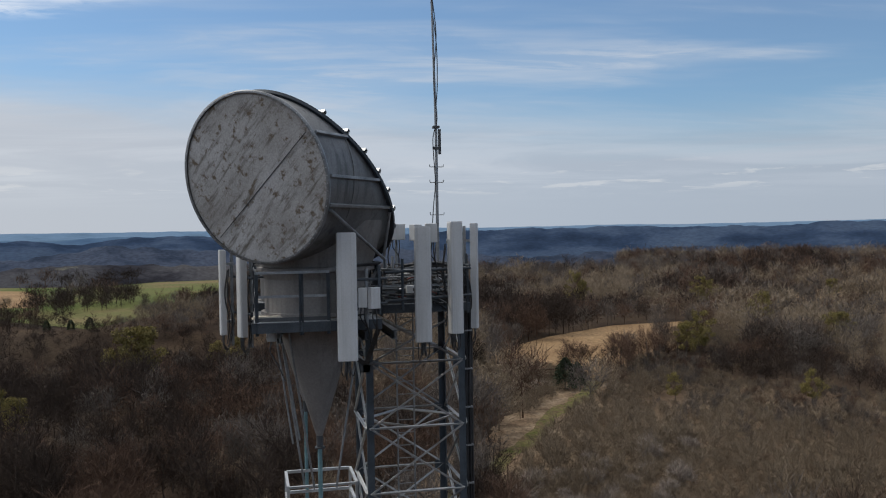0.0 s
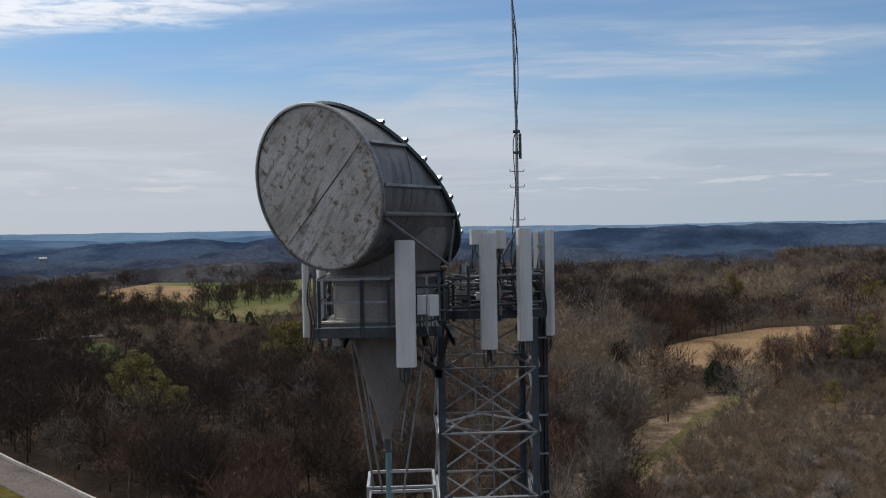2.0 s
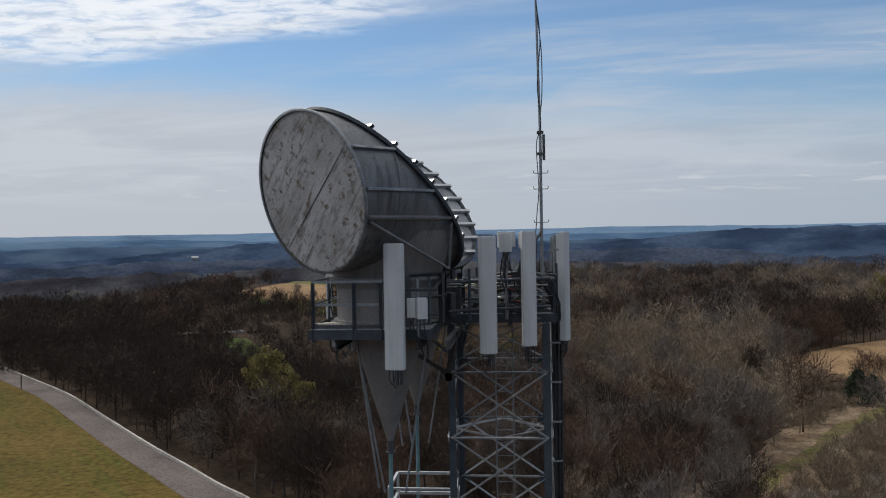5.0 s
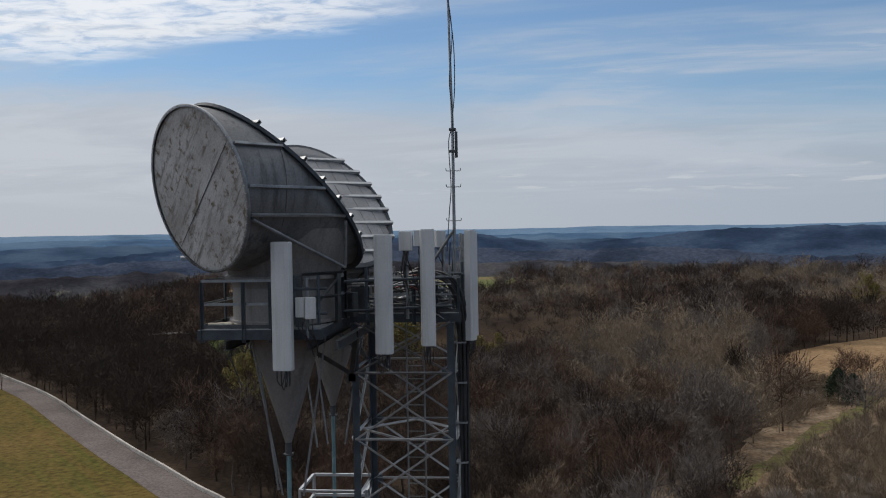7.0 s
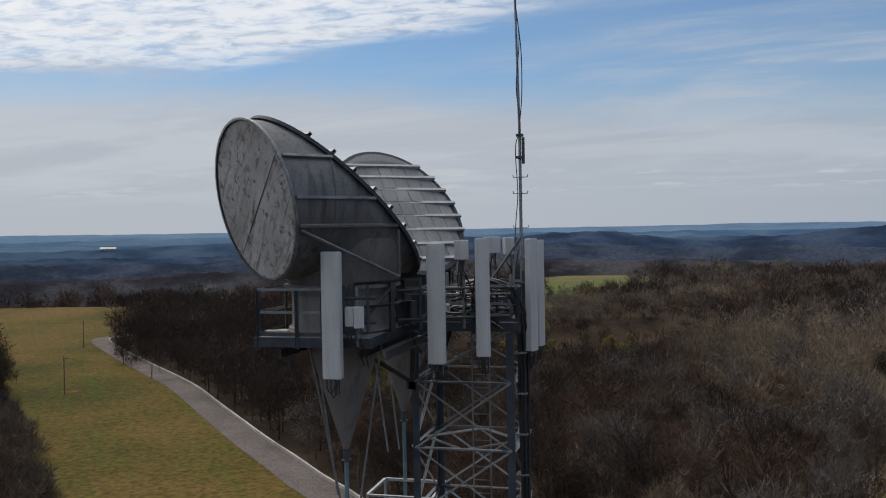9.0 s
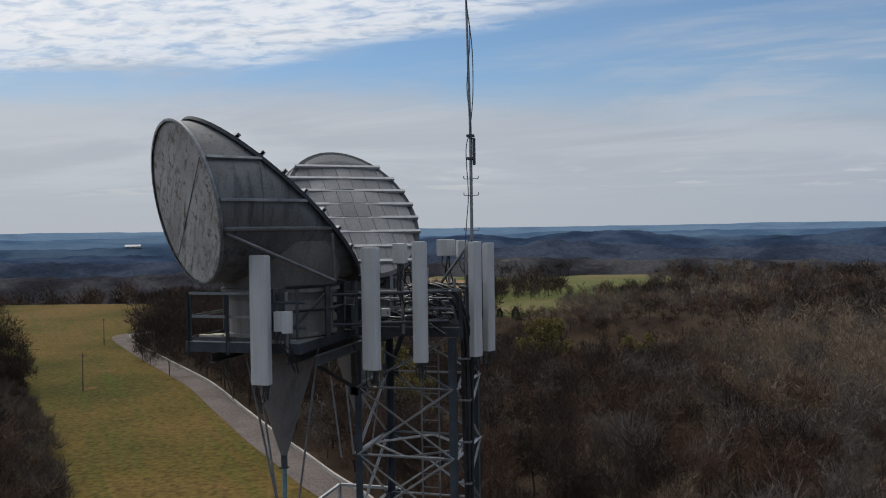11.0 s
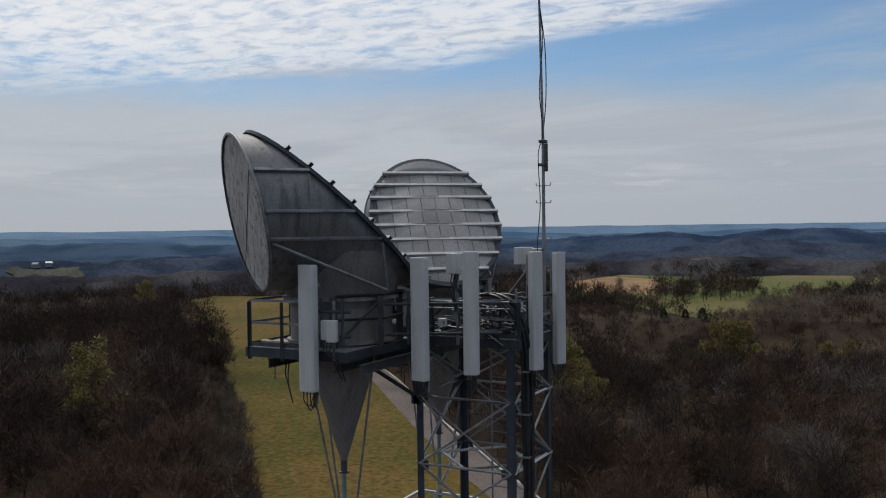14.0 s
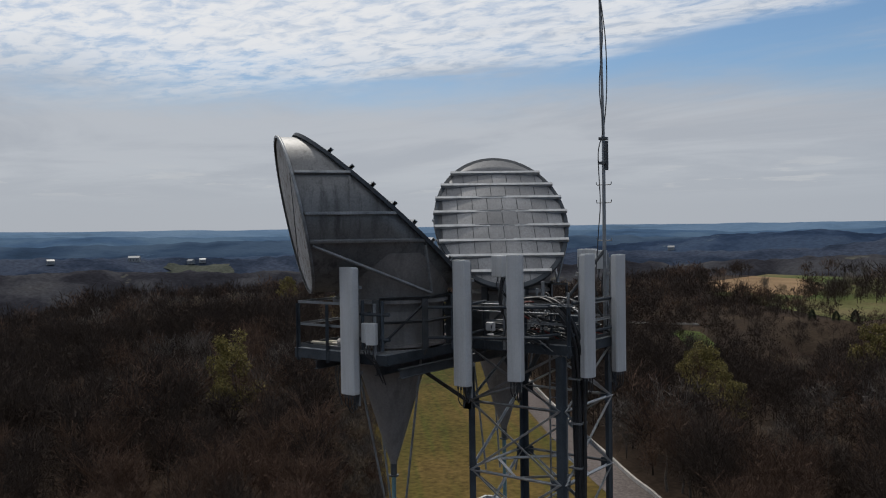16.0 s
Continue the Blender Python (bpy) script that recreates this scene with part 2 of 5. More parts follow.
# ---- mesh helpers ----
def link(name, bm, mat, parent=None, label="", smooth=False):
    me = bpy.data.meshes.new(name)
    bm.normal_update()
    bm.to_mesh(me)
    bm.free()
    me.materials.append(mat)
    if smooth:
        me.shade_smooth()
    ob = new(name, me)
    if parent is not None:
        ob.parent = parent
    if label:
        ob["label"] = label
    return ob


def part(name, bm, mat, parent, label="", smooth=False):
    return link(name, bm, mat, parent, label, smooth)


def thing(name, m, label, category, group="", kind=""):
    ob = new(name)
    ob.empty_display_size = 0.2
    ob.matrix_world = m if isinstance(m, Matrix) else Matrix.Translation(m)
    return tagged(ob, label, category, group, kind)


def raw(name, verts, faces, mat, parent=None, label="", smooth=False):
    me = bpy.data.meshes.new(name)
    me.from_pydata([tuple(v) for v in verts], [], [tuple(f) for f in faces])
    me.materials.append(mat)
    if smooth:
        me.shade_smooth()
    ob = new(name, me)
    if parent is not None:
        ob.parent = parent
    if label:
        ob["label"] = label
    return ob


def box(bm, c, size, m=None, bevel=0.0):
    g = bmesh.ops.create_cube(bm, size=1.0, matrix=Matrix.Translation(c) @ (m or Matrix()) @ Matrix.Diagonal((*size, 1)))
    if bevel:
        es = list({e for v in g["verts"] for e in v.link_edges})
        bmesh.ops.bevel(bm, geom=es, offset=bevel, segments=2, affect="EDGES", profile=0.6)
    return bm


def B(c, size, m=None, bevel=0.0):
    return box(bmesh.new(), c, size, m, bevel)


def along(p, q):
    p, q = Vector(p), Vector(q)
    return Matrix.Translation(p) @ (q - p).to_track_quat("Z", "Y").to_matrix().to_4x4()


def rod(bm, p, q, r, r2=None, seg=8, caps=True):
    h = (Vector(q) - Vector(p)).length
    bmesh.ops.create_cone(bm, cap_ends=caps, segments=seg, radius1=r, radius2=r if r2 is None else r2, depth=h, matrix=along(p, q) @ Matrix.Translation((0, 0, h / 2)))
    return bm


def angle_bar(bm, p, q, w, t=0.012, turn=0.0):
    """An L-shaped rolled bar from p to q."""
    h = (Vector(q) - Vector(p)).length
    m = along(p, q) @ Matrix.Rotation(radians(turn), 4, "Z")
    for c, s in (((w / 2, t / 2, h / 2), (w, t, h)), ((t / 2, w / 2, h / 2), (t, w - 0.002, h))):
        bmesh.ops.create_cube(bm, size=1.0, matrix=m @ Matrix.Translation(c) @ Matrix.Diagonal((*s, 1)))
    return bm


def pipe(points, r, seg=8, steps=6):
    """A bent tube through the points, rounded between them."""
    pts = [Vector(p) for p in points]
    path = []
    for i in range(len(pts) - 1):
        a, b, c, d = pts[max(i - 1, 0)], pts[i], pts[i + 1], pts[min(i + 2, len(pts) - 1)]
        for k in range(steps):
            u = k / steps
            path.append(0.5 * ((2 * b) + (c - a) * u + (2 * a - 5 * b + 4 * c - d) * u * u + (3 * b - a - 3 * c + d) * u ** 3))
    path.append(pts[-1])
    bm = bmesh.new()
    rings = []
    for i, p in enumerate(path):
        d = (path[min(i + 1, len(path) - 1)] - path[max(i - 1, 0)]).normalized()
        x = d.orthogonal().normalized() if not rings else (x - d * x.dot(d)).normalized()
        y = d.cross(x)
        rings.append([bm.verts.new(p + r * (x * math.cos(2 * math.pi * k / seg) + y * math.sin(2 * math.pi * k / seg))) for k in range(seg)])
    for a, b in zip(rings, rings[1:]):
        for k in range(seg):
            bm.faces.new((a[k], a[(k + 1) % seg], b[(k + 1) % seg], b[k]))
    bm.faces.new(rings[0][::-1])
    bm.faces.new(rings[-1])
    return bm


def skin(rows, closed=True):
    """A surface through rows of points."""
    bm = bmesh.new()
    vs = [[bm.verts.new(p) for p in row] for row in rows]
    n = len(vs[0])
    for a, b in zip(vs, vs[1:]):
        for k in range(n if closed else n - 1):
            bm.faces.new((a[k], a[(k + 1) % n], b[(k + 1) % n], b[k]))
    return bm


# ---- ground ----
GROUND = -34.0


def smooth(v, a, b):
    u = min(max((v - a) / (b - a), 0.0), 1.0)
    return u * u * (3 - 2 * u)


def gz(x, y):
    """Height of the land: a hilltop that falls into valleys beyond the pasture and beside the long field."""
    r = math.hypot(x, y)
    az = math.degrees(math.atan2(y, x)) if y > 0 else 180.0
    edge = 440 + 230 * (1 - smooth(az, 108, 118)) + 260 * (1 - smooth(az, 60, 70))
    far = smooth(r, edge, edge + 380)
    beside = smooth((x + 40) * -0.69 + (y - 52) * -0.72, 45, 340) * smooth(r, 90, 200)
    knoll = 9 * math.exp(-((x - 420) ** 2 + (y - 580) ** 2) / 190 ** 2)
    n = noise.noise((x * 0.0016, y * 0.0016, 3.0)) + 0.5 * noise.noise((x * 0.004, y * 0.004, 9.0))
    dip = 14 * math.exp(-((x + 45) / 75) ** 2 - ((y - 280) / 68) ** 2) * min(max((344 - y) / 25, 0), 1) * min(max((x + 102) / 35, 0), 1)
    return GROUND - 0.1 - dip - far * (44 - 14 * n) - beside * (34 + 8 * noise.noise((x * 0.006, y * 0.006, 2.0))) + knoll * smooth(r, 380, 530)


def ground_sheet():
    radii = [0, 30, 60, 100, 140, 170, 190, 210, 230, 250, 270, 290, 310, 320, 330, 340, 350, 360, 400, 450, 500] + [500 + 60 * k for k in range(1, 20)] + [1700 + 160 * k for k in range(1, 20)]
    n = 160
    verts, faces = [(0, 0, gz(0, 0))], []
    for r in radii[1:]:
        verts += [(r * math.cos(2 * math.pi * k / n), r * math.sin(2 * math.pi * k / n), gz(r * math.cos(2 * math.pi * k / n), r * math.sin(2 * math.pi * k / n))) for k in range(n)]
    faces += [(0, 1 + k, 1 + (k + 1) % n) for k in range(n)]
    for i in range(len(radii) - 2):
        a, b = 1 + i * n, 1 + (i + 1) * n
        faces += [(a + k, b + k, b + (k + 1) % n, a + (k + 1) % n) for k in range(n)]
    return tagged(raw("ground", verts, faces, M_SOIL, smooth=True), "brown leaf-covered woodland floor running to the hills", "ground", kind="structure")


ground_sheet()


def sheet(name, outline, mat, label, category, lift):
    bm = bmesh.new()
    vs = [bm.verts.new((x, y, GROUND + lift)) for x, y in outline]
    f = bm.faces.new(vs)
    if f.normal.z < 0:
        bmesh.ops.reverse_faces(bm, faces=[f])
    bm.normal_update()
    if f.normal.z < 0:
        f.normal_flip()
    bmesh.ops.triangulate(bm, faces=bm.faces[:])
    return tagged(link(name, bm, mat), label, category, kind="structure")


ROAD = [(-18, 66), (-31, 88), (-39, 98), (-46, 105), (-55, 115), (-67, 128), (-88, 152), (-110, 177), (-141, 207), (-172, 238), (-187, 254), (-193, 264), (-190, 276), (-176, 288), (-150, 300), (-110, 312)]


def offset_line(line, d):
    out = []
    for i, p in enumerate(line):
        a, b = Vector(line[max(i - 1, 0)]), Vector(line[min(i + 1, len(line) - 1)])
        t = (b - a).normalized()
        out.append((p[0] + t.y * d, p[1] - t.x * d))
    return out


def dense(line, k=4):
    out = []
    for i in range(len(line) - 1):
        a, b, c, d = (Vector(line[max(min(j, len(line) - 1), 0)]) for j in (i - 1, i, i + 1, i + 2))
        for s in range(k):
            u = s / k
            out.append(tuple(0.5 * ((2 * b) + (c - a) * u + (2 * a - 5 * b + 4 * c - d) * u * u + (3 * b - a - 3 * c + d) * u ** 3)))
    return out + [line[-1]]


ROAD = dense(ROAD)
FIELD = [(10, 20), (-40, 52), (-68, 80), (-81, 93), (-104, 118), (-138, 152), (-174, 187), (-211, 221), (-270, 278), (-337, 340), (-350, 378), (-306, 390), (-274, 394), (-240, 368), (-205, 300), (-192, 262)]
sheet("grass_field", FIELD + [p for p in reversed(offset_line(ROAD, -2.6)) if p[1] < 262] + [(14, 40)], M_GRASS, "long mown field of yellowing spring grass", "field", 0.04)


def road_strip():
    l, r = offset_line(ROAD, -2.8), offset_line(ROAD, 2.9)
    verts = [(x, y, GROUND + 0.10) for x, y in l] + [(x, y, GROUND + 0.14) for x, y in ROAD] + [(x, y, GROUND + 0.10) for x, y in r]
    n = len(ROAD)
    faces = [(i, i + n, i + n + 1, i + 1) for i in range(n - 1)] + [(i + n, i + 2 * n, i + 2 * n + 1, i + n + 1) for i in range(n - 1)]
    tagged(raw("road", verts, faces, M_ROAD, smooth=True), "narrow worn grey asphalt lane with pale patches", "road", kind="structure")
    a, b = offset_line(ROAD, 3.0), offset_line(ROAD, 3.35)
    bm = skin([[(x, y, GROUND - 0.1) for x, y in a], [(x, y, GROUND + 0.55) for x, y in a], [(x, y, GROUND + 0.55) for x, y in b], [(x, y, GROUND - 0.1) for x, y in b]], closed=False)
    tagged(link("kerb", bm, M_KERB), "pale concrete kerb along the wooded side of the lane", "kerb", kind="structure")


road_strip()
TRAIL = dense([(22, 94), (30, 106), (38, 118), (47, 131), (57, 147), (70, 165), (78, 178)])
jit = random.Random(3)
TRACK = [(x + jit.uniform(-0.9, 0.9), y + jit.uniform(-0.9, 0.9)) for x, y in offset_line(TRAIL, -1.7) + offset_line(TRAIL, 1.7)[::-1]]
VERGE = [(x + jit.uniform(-2.2, 2.2), y + jit.uniform(-2.2, 2.2)) for x, y in offset_line(TRAIL, -8.0) + offset_line(TRAIL, 9.0)[::-1]]
sheet("dry_verge", VERGE, M_VERGE, "bleached dry grass beside the track", "ground", 0.04)
sheet("mown_track", TRACK, M_TRAIL, "grassy green track through brown scrub", "track", 0.05)
STRAW = [(58, 206), (70, 200), (80, 182), (97, 198), (127, 228), (152, 252), (160, 292), (130, 288), (97, 264), (68, 234)]
TAN = [(-168, 478), (-108, 466), (-118, 540), (-148, 615), (-192, 640), (-196, 560)]
sheet("straw_field", STRAW, M_STRAW, "small field of dry tan straw grass", "field", 0.045)
MEADOW = [(-190, 560), (-165, 470), (-118, 408), (-62, 346), (-44, 400), (-22, 500), (-2, 640), (-12, 700), (-70, 690), (-110, 640), (-190, 670)]
sheet("green_meadow", MEADOW, M_MEADOW, "green pasture on the far hillside", "field", 0.06)


sheet("tan_pasture", TAN, M_STRAW, "bare tan hillside pasture beyond the woods", "field", 0.10)


# ---- horn antennas ----
R, TIP_S, TIP_H, GROW = 1.525, 1.893, -5.035, 0.305
RIB_H = [1.12, 0.80, 0.47, 0.12, -0.22, -0.56, -0.90, -1.24]
REAR = Vector((1, 0, 1.08)).normalized()


def front_s(h):
    return -0.2 * h


def rear_s(h):
    return 1.74 - 1.08 * h


def rear(y, h, lift=0.0):
    """A point on the sloping reflector, lift metres proud of it."""
    bulge = 0.10 * max(0.0, 1 - (y * y + h * h) / (R * R))
    return Vector((rear_s(h), y, h)) + REAR * (lift + bulge)


def ring(rad, fn, n=72):
    return [fn(rad * math.cos(2 * math.pi * k / n), rad * math.sin(2 * math.pi * k / n)) for k in range(n)]


def horn_antenna(centre, azimuth, label):
    m = pose(*centre, 0, 0, azimuth)
    ob = thing("horn_antenna", m, label, "horn antenna", "horn antennas on the tower")
    # round cover over the mouth, slightly bowed
    bm = skin([ring(R * k / 8 - 0.012, lambda y, h, k=k: (front_s(h) - 0.03 * (1 - (k / 8) ** 2) + 0.004, y, h * 0.985)) for k in range(8, 0, -1)])
    bmesh.ops.contextual_create(bm, geom=[v for v in bm.verts if math.hypot(v.co.y, v.co.z) < R / 8 + 0.01])
    cover = part("mouth_cover", bm, M_RADOME, ob, "grey scuffed round weather cover with dark stains", True)
    for yy, hh, yy2, hh2 in ((-1.21, 0.74, 0.95, -1.03),):
        a, b = Vector((front_s(hh) - 0.034, yy, hh)), Vector((front_s(hh2) - 0.030, yy2, hh2))
        part("seam", box(bmesh.new(), (0, 0, 0), (0.010, 0.012, (b - a).length), Matrix.Translation((a + b) / 2) @ (b - a).to_track_quat("Z", "X").to_matrix().to_4x4()), M_DARK, cover)
    # flange round the mouth
    fl = [(R - 0.022, -0.034), (R + 0.03, -0.034), (R + 0.03, 0.02), (R + 0.004, 0.02), (R - 0.022, -0.02)]
    bm = skin([ring(r, lambda y, h, o=o: (front_s(h) + o, y, h * 0.985)) for r, o in fl])
    part("mouth_flange", bm, M_STEEL, ob, "", True)
    bm = bmesh.new()
    for k in range(72):
        a = 2 * math.pi * k / 72
        y, h = (R + 0.006) * math.cos(a), (R + 0.006) * math.sin(a)
        box(bm, (front_s(h) - 0.036, y, h * 0.985), (0.012, 0.016, 0.016), Matrix.Rotation(a, 4, "X"))
    part("bolt_ring", bm, M_BRIGHT, ob, "ring of small pale bolt heads")["kind"] = "stuff"
    # shroud, with thickness
    rows = []
    for r, f0, f1 in ((R, 0.0, 0.0), (R - 0.02, 0.0, 0.0)):
        span = [0, 0.25, 0.5, 0.75, 1] if r == R else [1, 0]
        for u in span:
            rows.append(ring(r, lambda y, h, u=u: (front_s(h) * (1 - u) + rear_s(h) * u, y, h * 0.985)))
    part("shroud", skin(rows), M_SHROUD, ob, "", True)
    # flange where shroud and reflector meet
    bm = skin([ring(R + a, lambda y, h, o=o: Vector((rear_s(h), y, h * 0.985)) + REAR * o) for a, o in ((-0.02, -0.04), (0.07, -0.04), (0.07, 0.03), (-0.02, 0.03))])
    part("rear_flange", bm, M_DECK, ob)
    # reflector backing and its sheets
    bm = skin([ring(R * k / 8, lambda y, h: rear(y, h, 0.0)) for k in range(8, 0, -1)])
    bmesh.ops.contextual_create(bm, geom=[v for v in bm.verts if v.co.y ** 2 + (v.co.z) ** 2 < (R / 6.5) ** 2])
    refl = part("reflector", bm, M_DARK, ob, "", True)
    rnd = random.Random(int(azimuth * 10))
    edges = [1.53] + RIB_H + [-1.53]
    for i in range(len(edges) - 1):
        h1, h0 = edges[i], edges[i + 1]
        w = 0.36
        y = -R + rnd.uniform(-0.3, 0)
        if i == 0:
            y, w = -R, 2 * R
        while y < R:
            cols = []
            n = 12 if i == 0 else 2
            for k in range(n + 1):
                yy = y + 0.008 + (w - 0.016) * k / n
                lim = math.sqrt(max(R * R - yy * yy, 0)) if abs(yy) < R else 0
                a, b = min(h1 - 0.008, lim), max(h0 + 0.008, -lim)
                if abs(yy) >= R or a <= b:
                    continue
                cols.append((yy, a, b))
            if len(cols) > 1:
                tilt = rnd.uniform(0.006, 0.02)
                bm = bmesh.new()
                rows = []
                for yy, a, b in cols:
                    rows.append([bm.verts.new(rear(yy, hh, l)) for hh, l in ((a, 0.012), ((a + b) / 2, 0.012 + tilt * 0.5), (b, 0.010 + tilt), (b, 0.001))])
                for p, q in zip(rows, rows[1:]):
                    for k in range(3):
                        bm.faces.new((p[k], p[k + 1], q[k + 1], q[k]))
                bmesh.ops.recalc_face_normals(bm, faces=bm.faces[:])
                part("sheet", bm, M_SHEET, refl, "", i == 0)
            y += w
    # channels across the back, their ends standing past the flange
    for h in RIB_H:
        y = math.sqrt(R * R - h * h) + 0.09
        bm = bmesh.new()
        c = Vector((rear_s(h), 0, h))
        t = Vector((1.08, 0, -1)).normalized()
        rot = Matrix((REAR, (0, 1, 0), t)).transposed().to_4x4()
        box(bm, c + REAR * 0.10, (0.012, 2 * y, 0.075), rot)
        box(bm, c + REAR * 0.065 + t * 0.032, (0.07, 2 * y, 0.012), rot)
        box(bm, c + REAR * 0.065 - t * 0.032, (0.07, 2 * y, 0.012), rot)
        part("back_channel", bm, M_BRIGHT, ob)
    # stiffeners along the sides
    for sd in (-1, 1):
        for h in (0.74, 0.0, -0.50):
            y = math.sqrt(R * R - h * h)
            bm = B(((front_s(h) + 0.03 + rear_s(h) - 0.05) / 2, sd * (y + 0.03), h), (rear_s(h) - front_s(h) - 0.08, 0.075, 0.055), Matrix.Rotation(math.atan2(h, y) * sd, 4, "X"), 0.008)
            part("stiffener", bm, M_STEEL, ob)
        for p, q in (((0.17, sd * 1.45, -0.58), (2.40, sd * 1.24, -1.50)), ((2.24, sd * 1.48, -0.60), (2.42, sd * 1.22, -1.50))):
            part("brace", rod(bmesh.new(), p, q, 0.03), M_STEEL, ob)
        # seam straps round the shroud
        bm = skin([[(rear_s(0) * u + o, sd * (R + d) * math.cos(a), (R + d) * math.sin(a) * 0.985) for a in [radians(-28 + 4.5 * k) for k in range(14)]] for u, o, d in ((0.5, -0.02, 0.0), (0.5, -0.02, 0.012), (0.5, 0.02, 0.012), (0.5, 0.02, 0.0))], closed=False)
        part("strap", bm, M_SHROUD, ob)
    # cone down to the throat
    n = 64
    rows = []
    for k in range(13):
        row = []
        for j in range(n):
            f = 2 * math.pi * j / n
            end = min(-0.74, (-0.186 - 1.546 * math.cos(f)) / (1.07 + GROW * math.cos(f)))
            h = TIP_H + (end - TIP_H) * k / 12
            r = 0.05 + GROW * (h - TIP_H)
            row.append((TIP_S + r * math.cos(f), r * math.sin(f), h))
        rows.append(row)
    part("cone", skin(rows), M_CONE, ob, "", True)
    # collar that rests on the deck, with two flanges
    prof = [(1.00, -2.54), (1.09, -2.54), (1.09, -2.48), (1.02, -2.48), (1.02, -1.72), (1.16, -1.70), (1.16, -1.63), (1.06, -1.60)]
    bm = skin([[(TIP_S + r * math.cos(2 * math.pi * j / 48), r * math.sin(2 * math.pi * j / 48), h) for j in range(48)] for r, h in prof])
    part("collar", bm, M_CONE, ob)
    # throat and waveguide
    bm = rod(bmesh.new(), (TIP_S, 0, TIP_H + 0.12), (TIP_S, 0, TIP_H - 0.18), 0.065, seg=14)
    rod(bm, (TIP_S, 0, TIP_H - 0.18), (TIP_S, 0, TIP_H - 0.21), 0.10, seg=14)
    part("throat", bm, M_DARK, ob)
    part("waveguide", rod(bmesh.new(), (TIP_S, 0, TIP_H - 0.21), (TIP_S, 0, TIP_H - 9.0), 0.045, seg=12), M_TEAL, ob, "blue-green waveguide pipe")
    return ob


horn_antenna((-1.392, 0.254, 3.287), 52.0, "big grey conical horn antenna with a scuffed round mouth")
horn_antenna((-1.446, 7.321, 3.21), -50.7, "big grey conical horn antenna with a ribbed sheet back")


# ---- lattice tower ----
X0, X1, Y0, Y1 = 0.88, 3.02, 2.84, 4.90
BAY, TOP = 1.40, 0.55
LEVELS = [-0.52 - BAY * k for k in range(0, 24)]


def lattice_tower():
    ob = thing("lattice_tower", ((X0 + X1) / 2, (Y0 + Y1) / 2, GROUND), "square galvanised steel lattice tower on the hilltop", "tower")
    ob_inv = ob.matrix_world.inverted()

    def add(name, bm, mat):
        bmesh.ops.transform(bm, matrix=ob_inv, verts=bm.verts[:])
        return part(name, bm, mat, ob)

    corners = [(X0, Y0, 0), (X1, Y0, 90), (X1, Y1, 180), (X0, Y1, 270)]
    for x, y, turn in corners:
        bm = bmesh.new()
        sx, sy = (1 if x == X0 else -1), (1 if y == Y0 else -1)
        box(bm, (x + sx * 0.06, y, (TOP + GROUND) / 2), (0.15, 0.016, TOP - GROUND))
        box(bm, (x, y + sy * 0.06, (TOP + GROUND) / 2), (0.016, 0.15, TOP - GROUND))
        add("leg", bm, M_LEG)
        add("footing", B((x, y, GROUND + 0.15), (0.9, 0.9, 0.5), None, 0.03), M_KERB)
    rest = bmesh.new()
    faces = [((X0, Y0), (X1, Y0)), ((X1, Y0), (X1, Y1)), ((X1, Y1), (X0, Y1)), ((X0, Y1), (X0, Y0))]
    mid = ((X0 + X1) / 2, (Y0 + Y1) / 2)
    for k, z in enumerate(LEVELS):
        zt = LEVELS[k - 1] if k else TOP
        for i, ((xa, ya), (xb, yb)) in enumerate(faces):
            d = Vector((xb - xa, yb - ya, 0)).normalized() * 0.05
            out = Vector((d.y, -d.x, 0)).normalized()
            bars = [("strut", (xa, ya, z), (xb, yb, z), 0.06, 0.03), ("brace", (xa, ya, z), (xb, yb, zt), 0.045, 0.045), ("brace", (xa, ya, zt), (xb, yb, z), 0.045, 0.015)]
            for name, p, q, w, off in bars:
                p, q = Vector(p) + d + out * off, Vector(q) - d + out * off
                bm = rest if k > 5 else bmesh.new()
                angle_bar(bm, p, q, w, 0.010, 45 if name == "strut" else 20)
                if k <= 5:
                    add(name, bm, M_BRIGHT if (i + k) % 3 else M_STEEL)
            if k <= 5:
                for x, y in ((xa, ya), (xb, yb)):
                    e = Vector((mid[0] - x, mid[1] - y, 0))
                    dd = d.normalized() * (1 if (x, y) == (xa, ya) else -1)
                    c = Vector((x, y, z)) + dd * 0.13 + out * 0.012
                    add("gusset", B(c, (0.24 if abs(dd.x) > 0.5 else 0.012, 0.24 if abs(dd.y) > 0.5 else 0.012, 0.20)), M_LEG)
        # plan bracing
        if k % 2:
            mids = [((a[0] + b[0]) / 2, (a[1] + b[1]) / 2, z - 0.02) for a, b in faces]
            for i in range(4):
                bm = rest if k > 5 else bmesh.new()
                angle_bar(bm, mids[i], mids[(i + 1) % 4], 0.06, 0.010, 30)
                if k <= 5:
                    add("plan_brace", bm, M_BRIGHT)
    add("lower_bracing", rest, M_STEEL)["kind"] = "stuff"
    # ladder inside
    for dx in (-0.2, 0.2):
        add("ladder_rail", rod(bmesh.new(), (2.0 + dx, 4.5, GROUND), (2.0 + dx, 4.5, 1.3), 0.02), M_STEEL)
    for k in range(26):
        add("rung", rod(bmesh.new(), (1.8, 4.5, 0.9 - 0.3 * k), (2.2, 4.5, 0.9 - 0.3 * k), 0.011, seg=6), M_STEEL)
    return ob


lattice_tower()


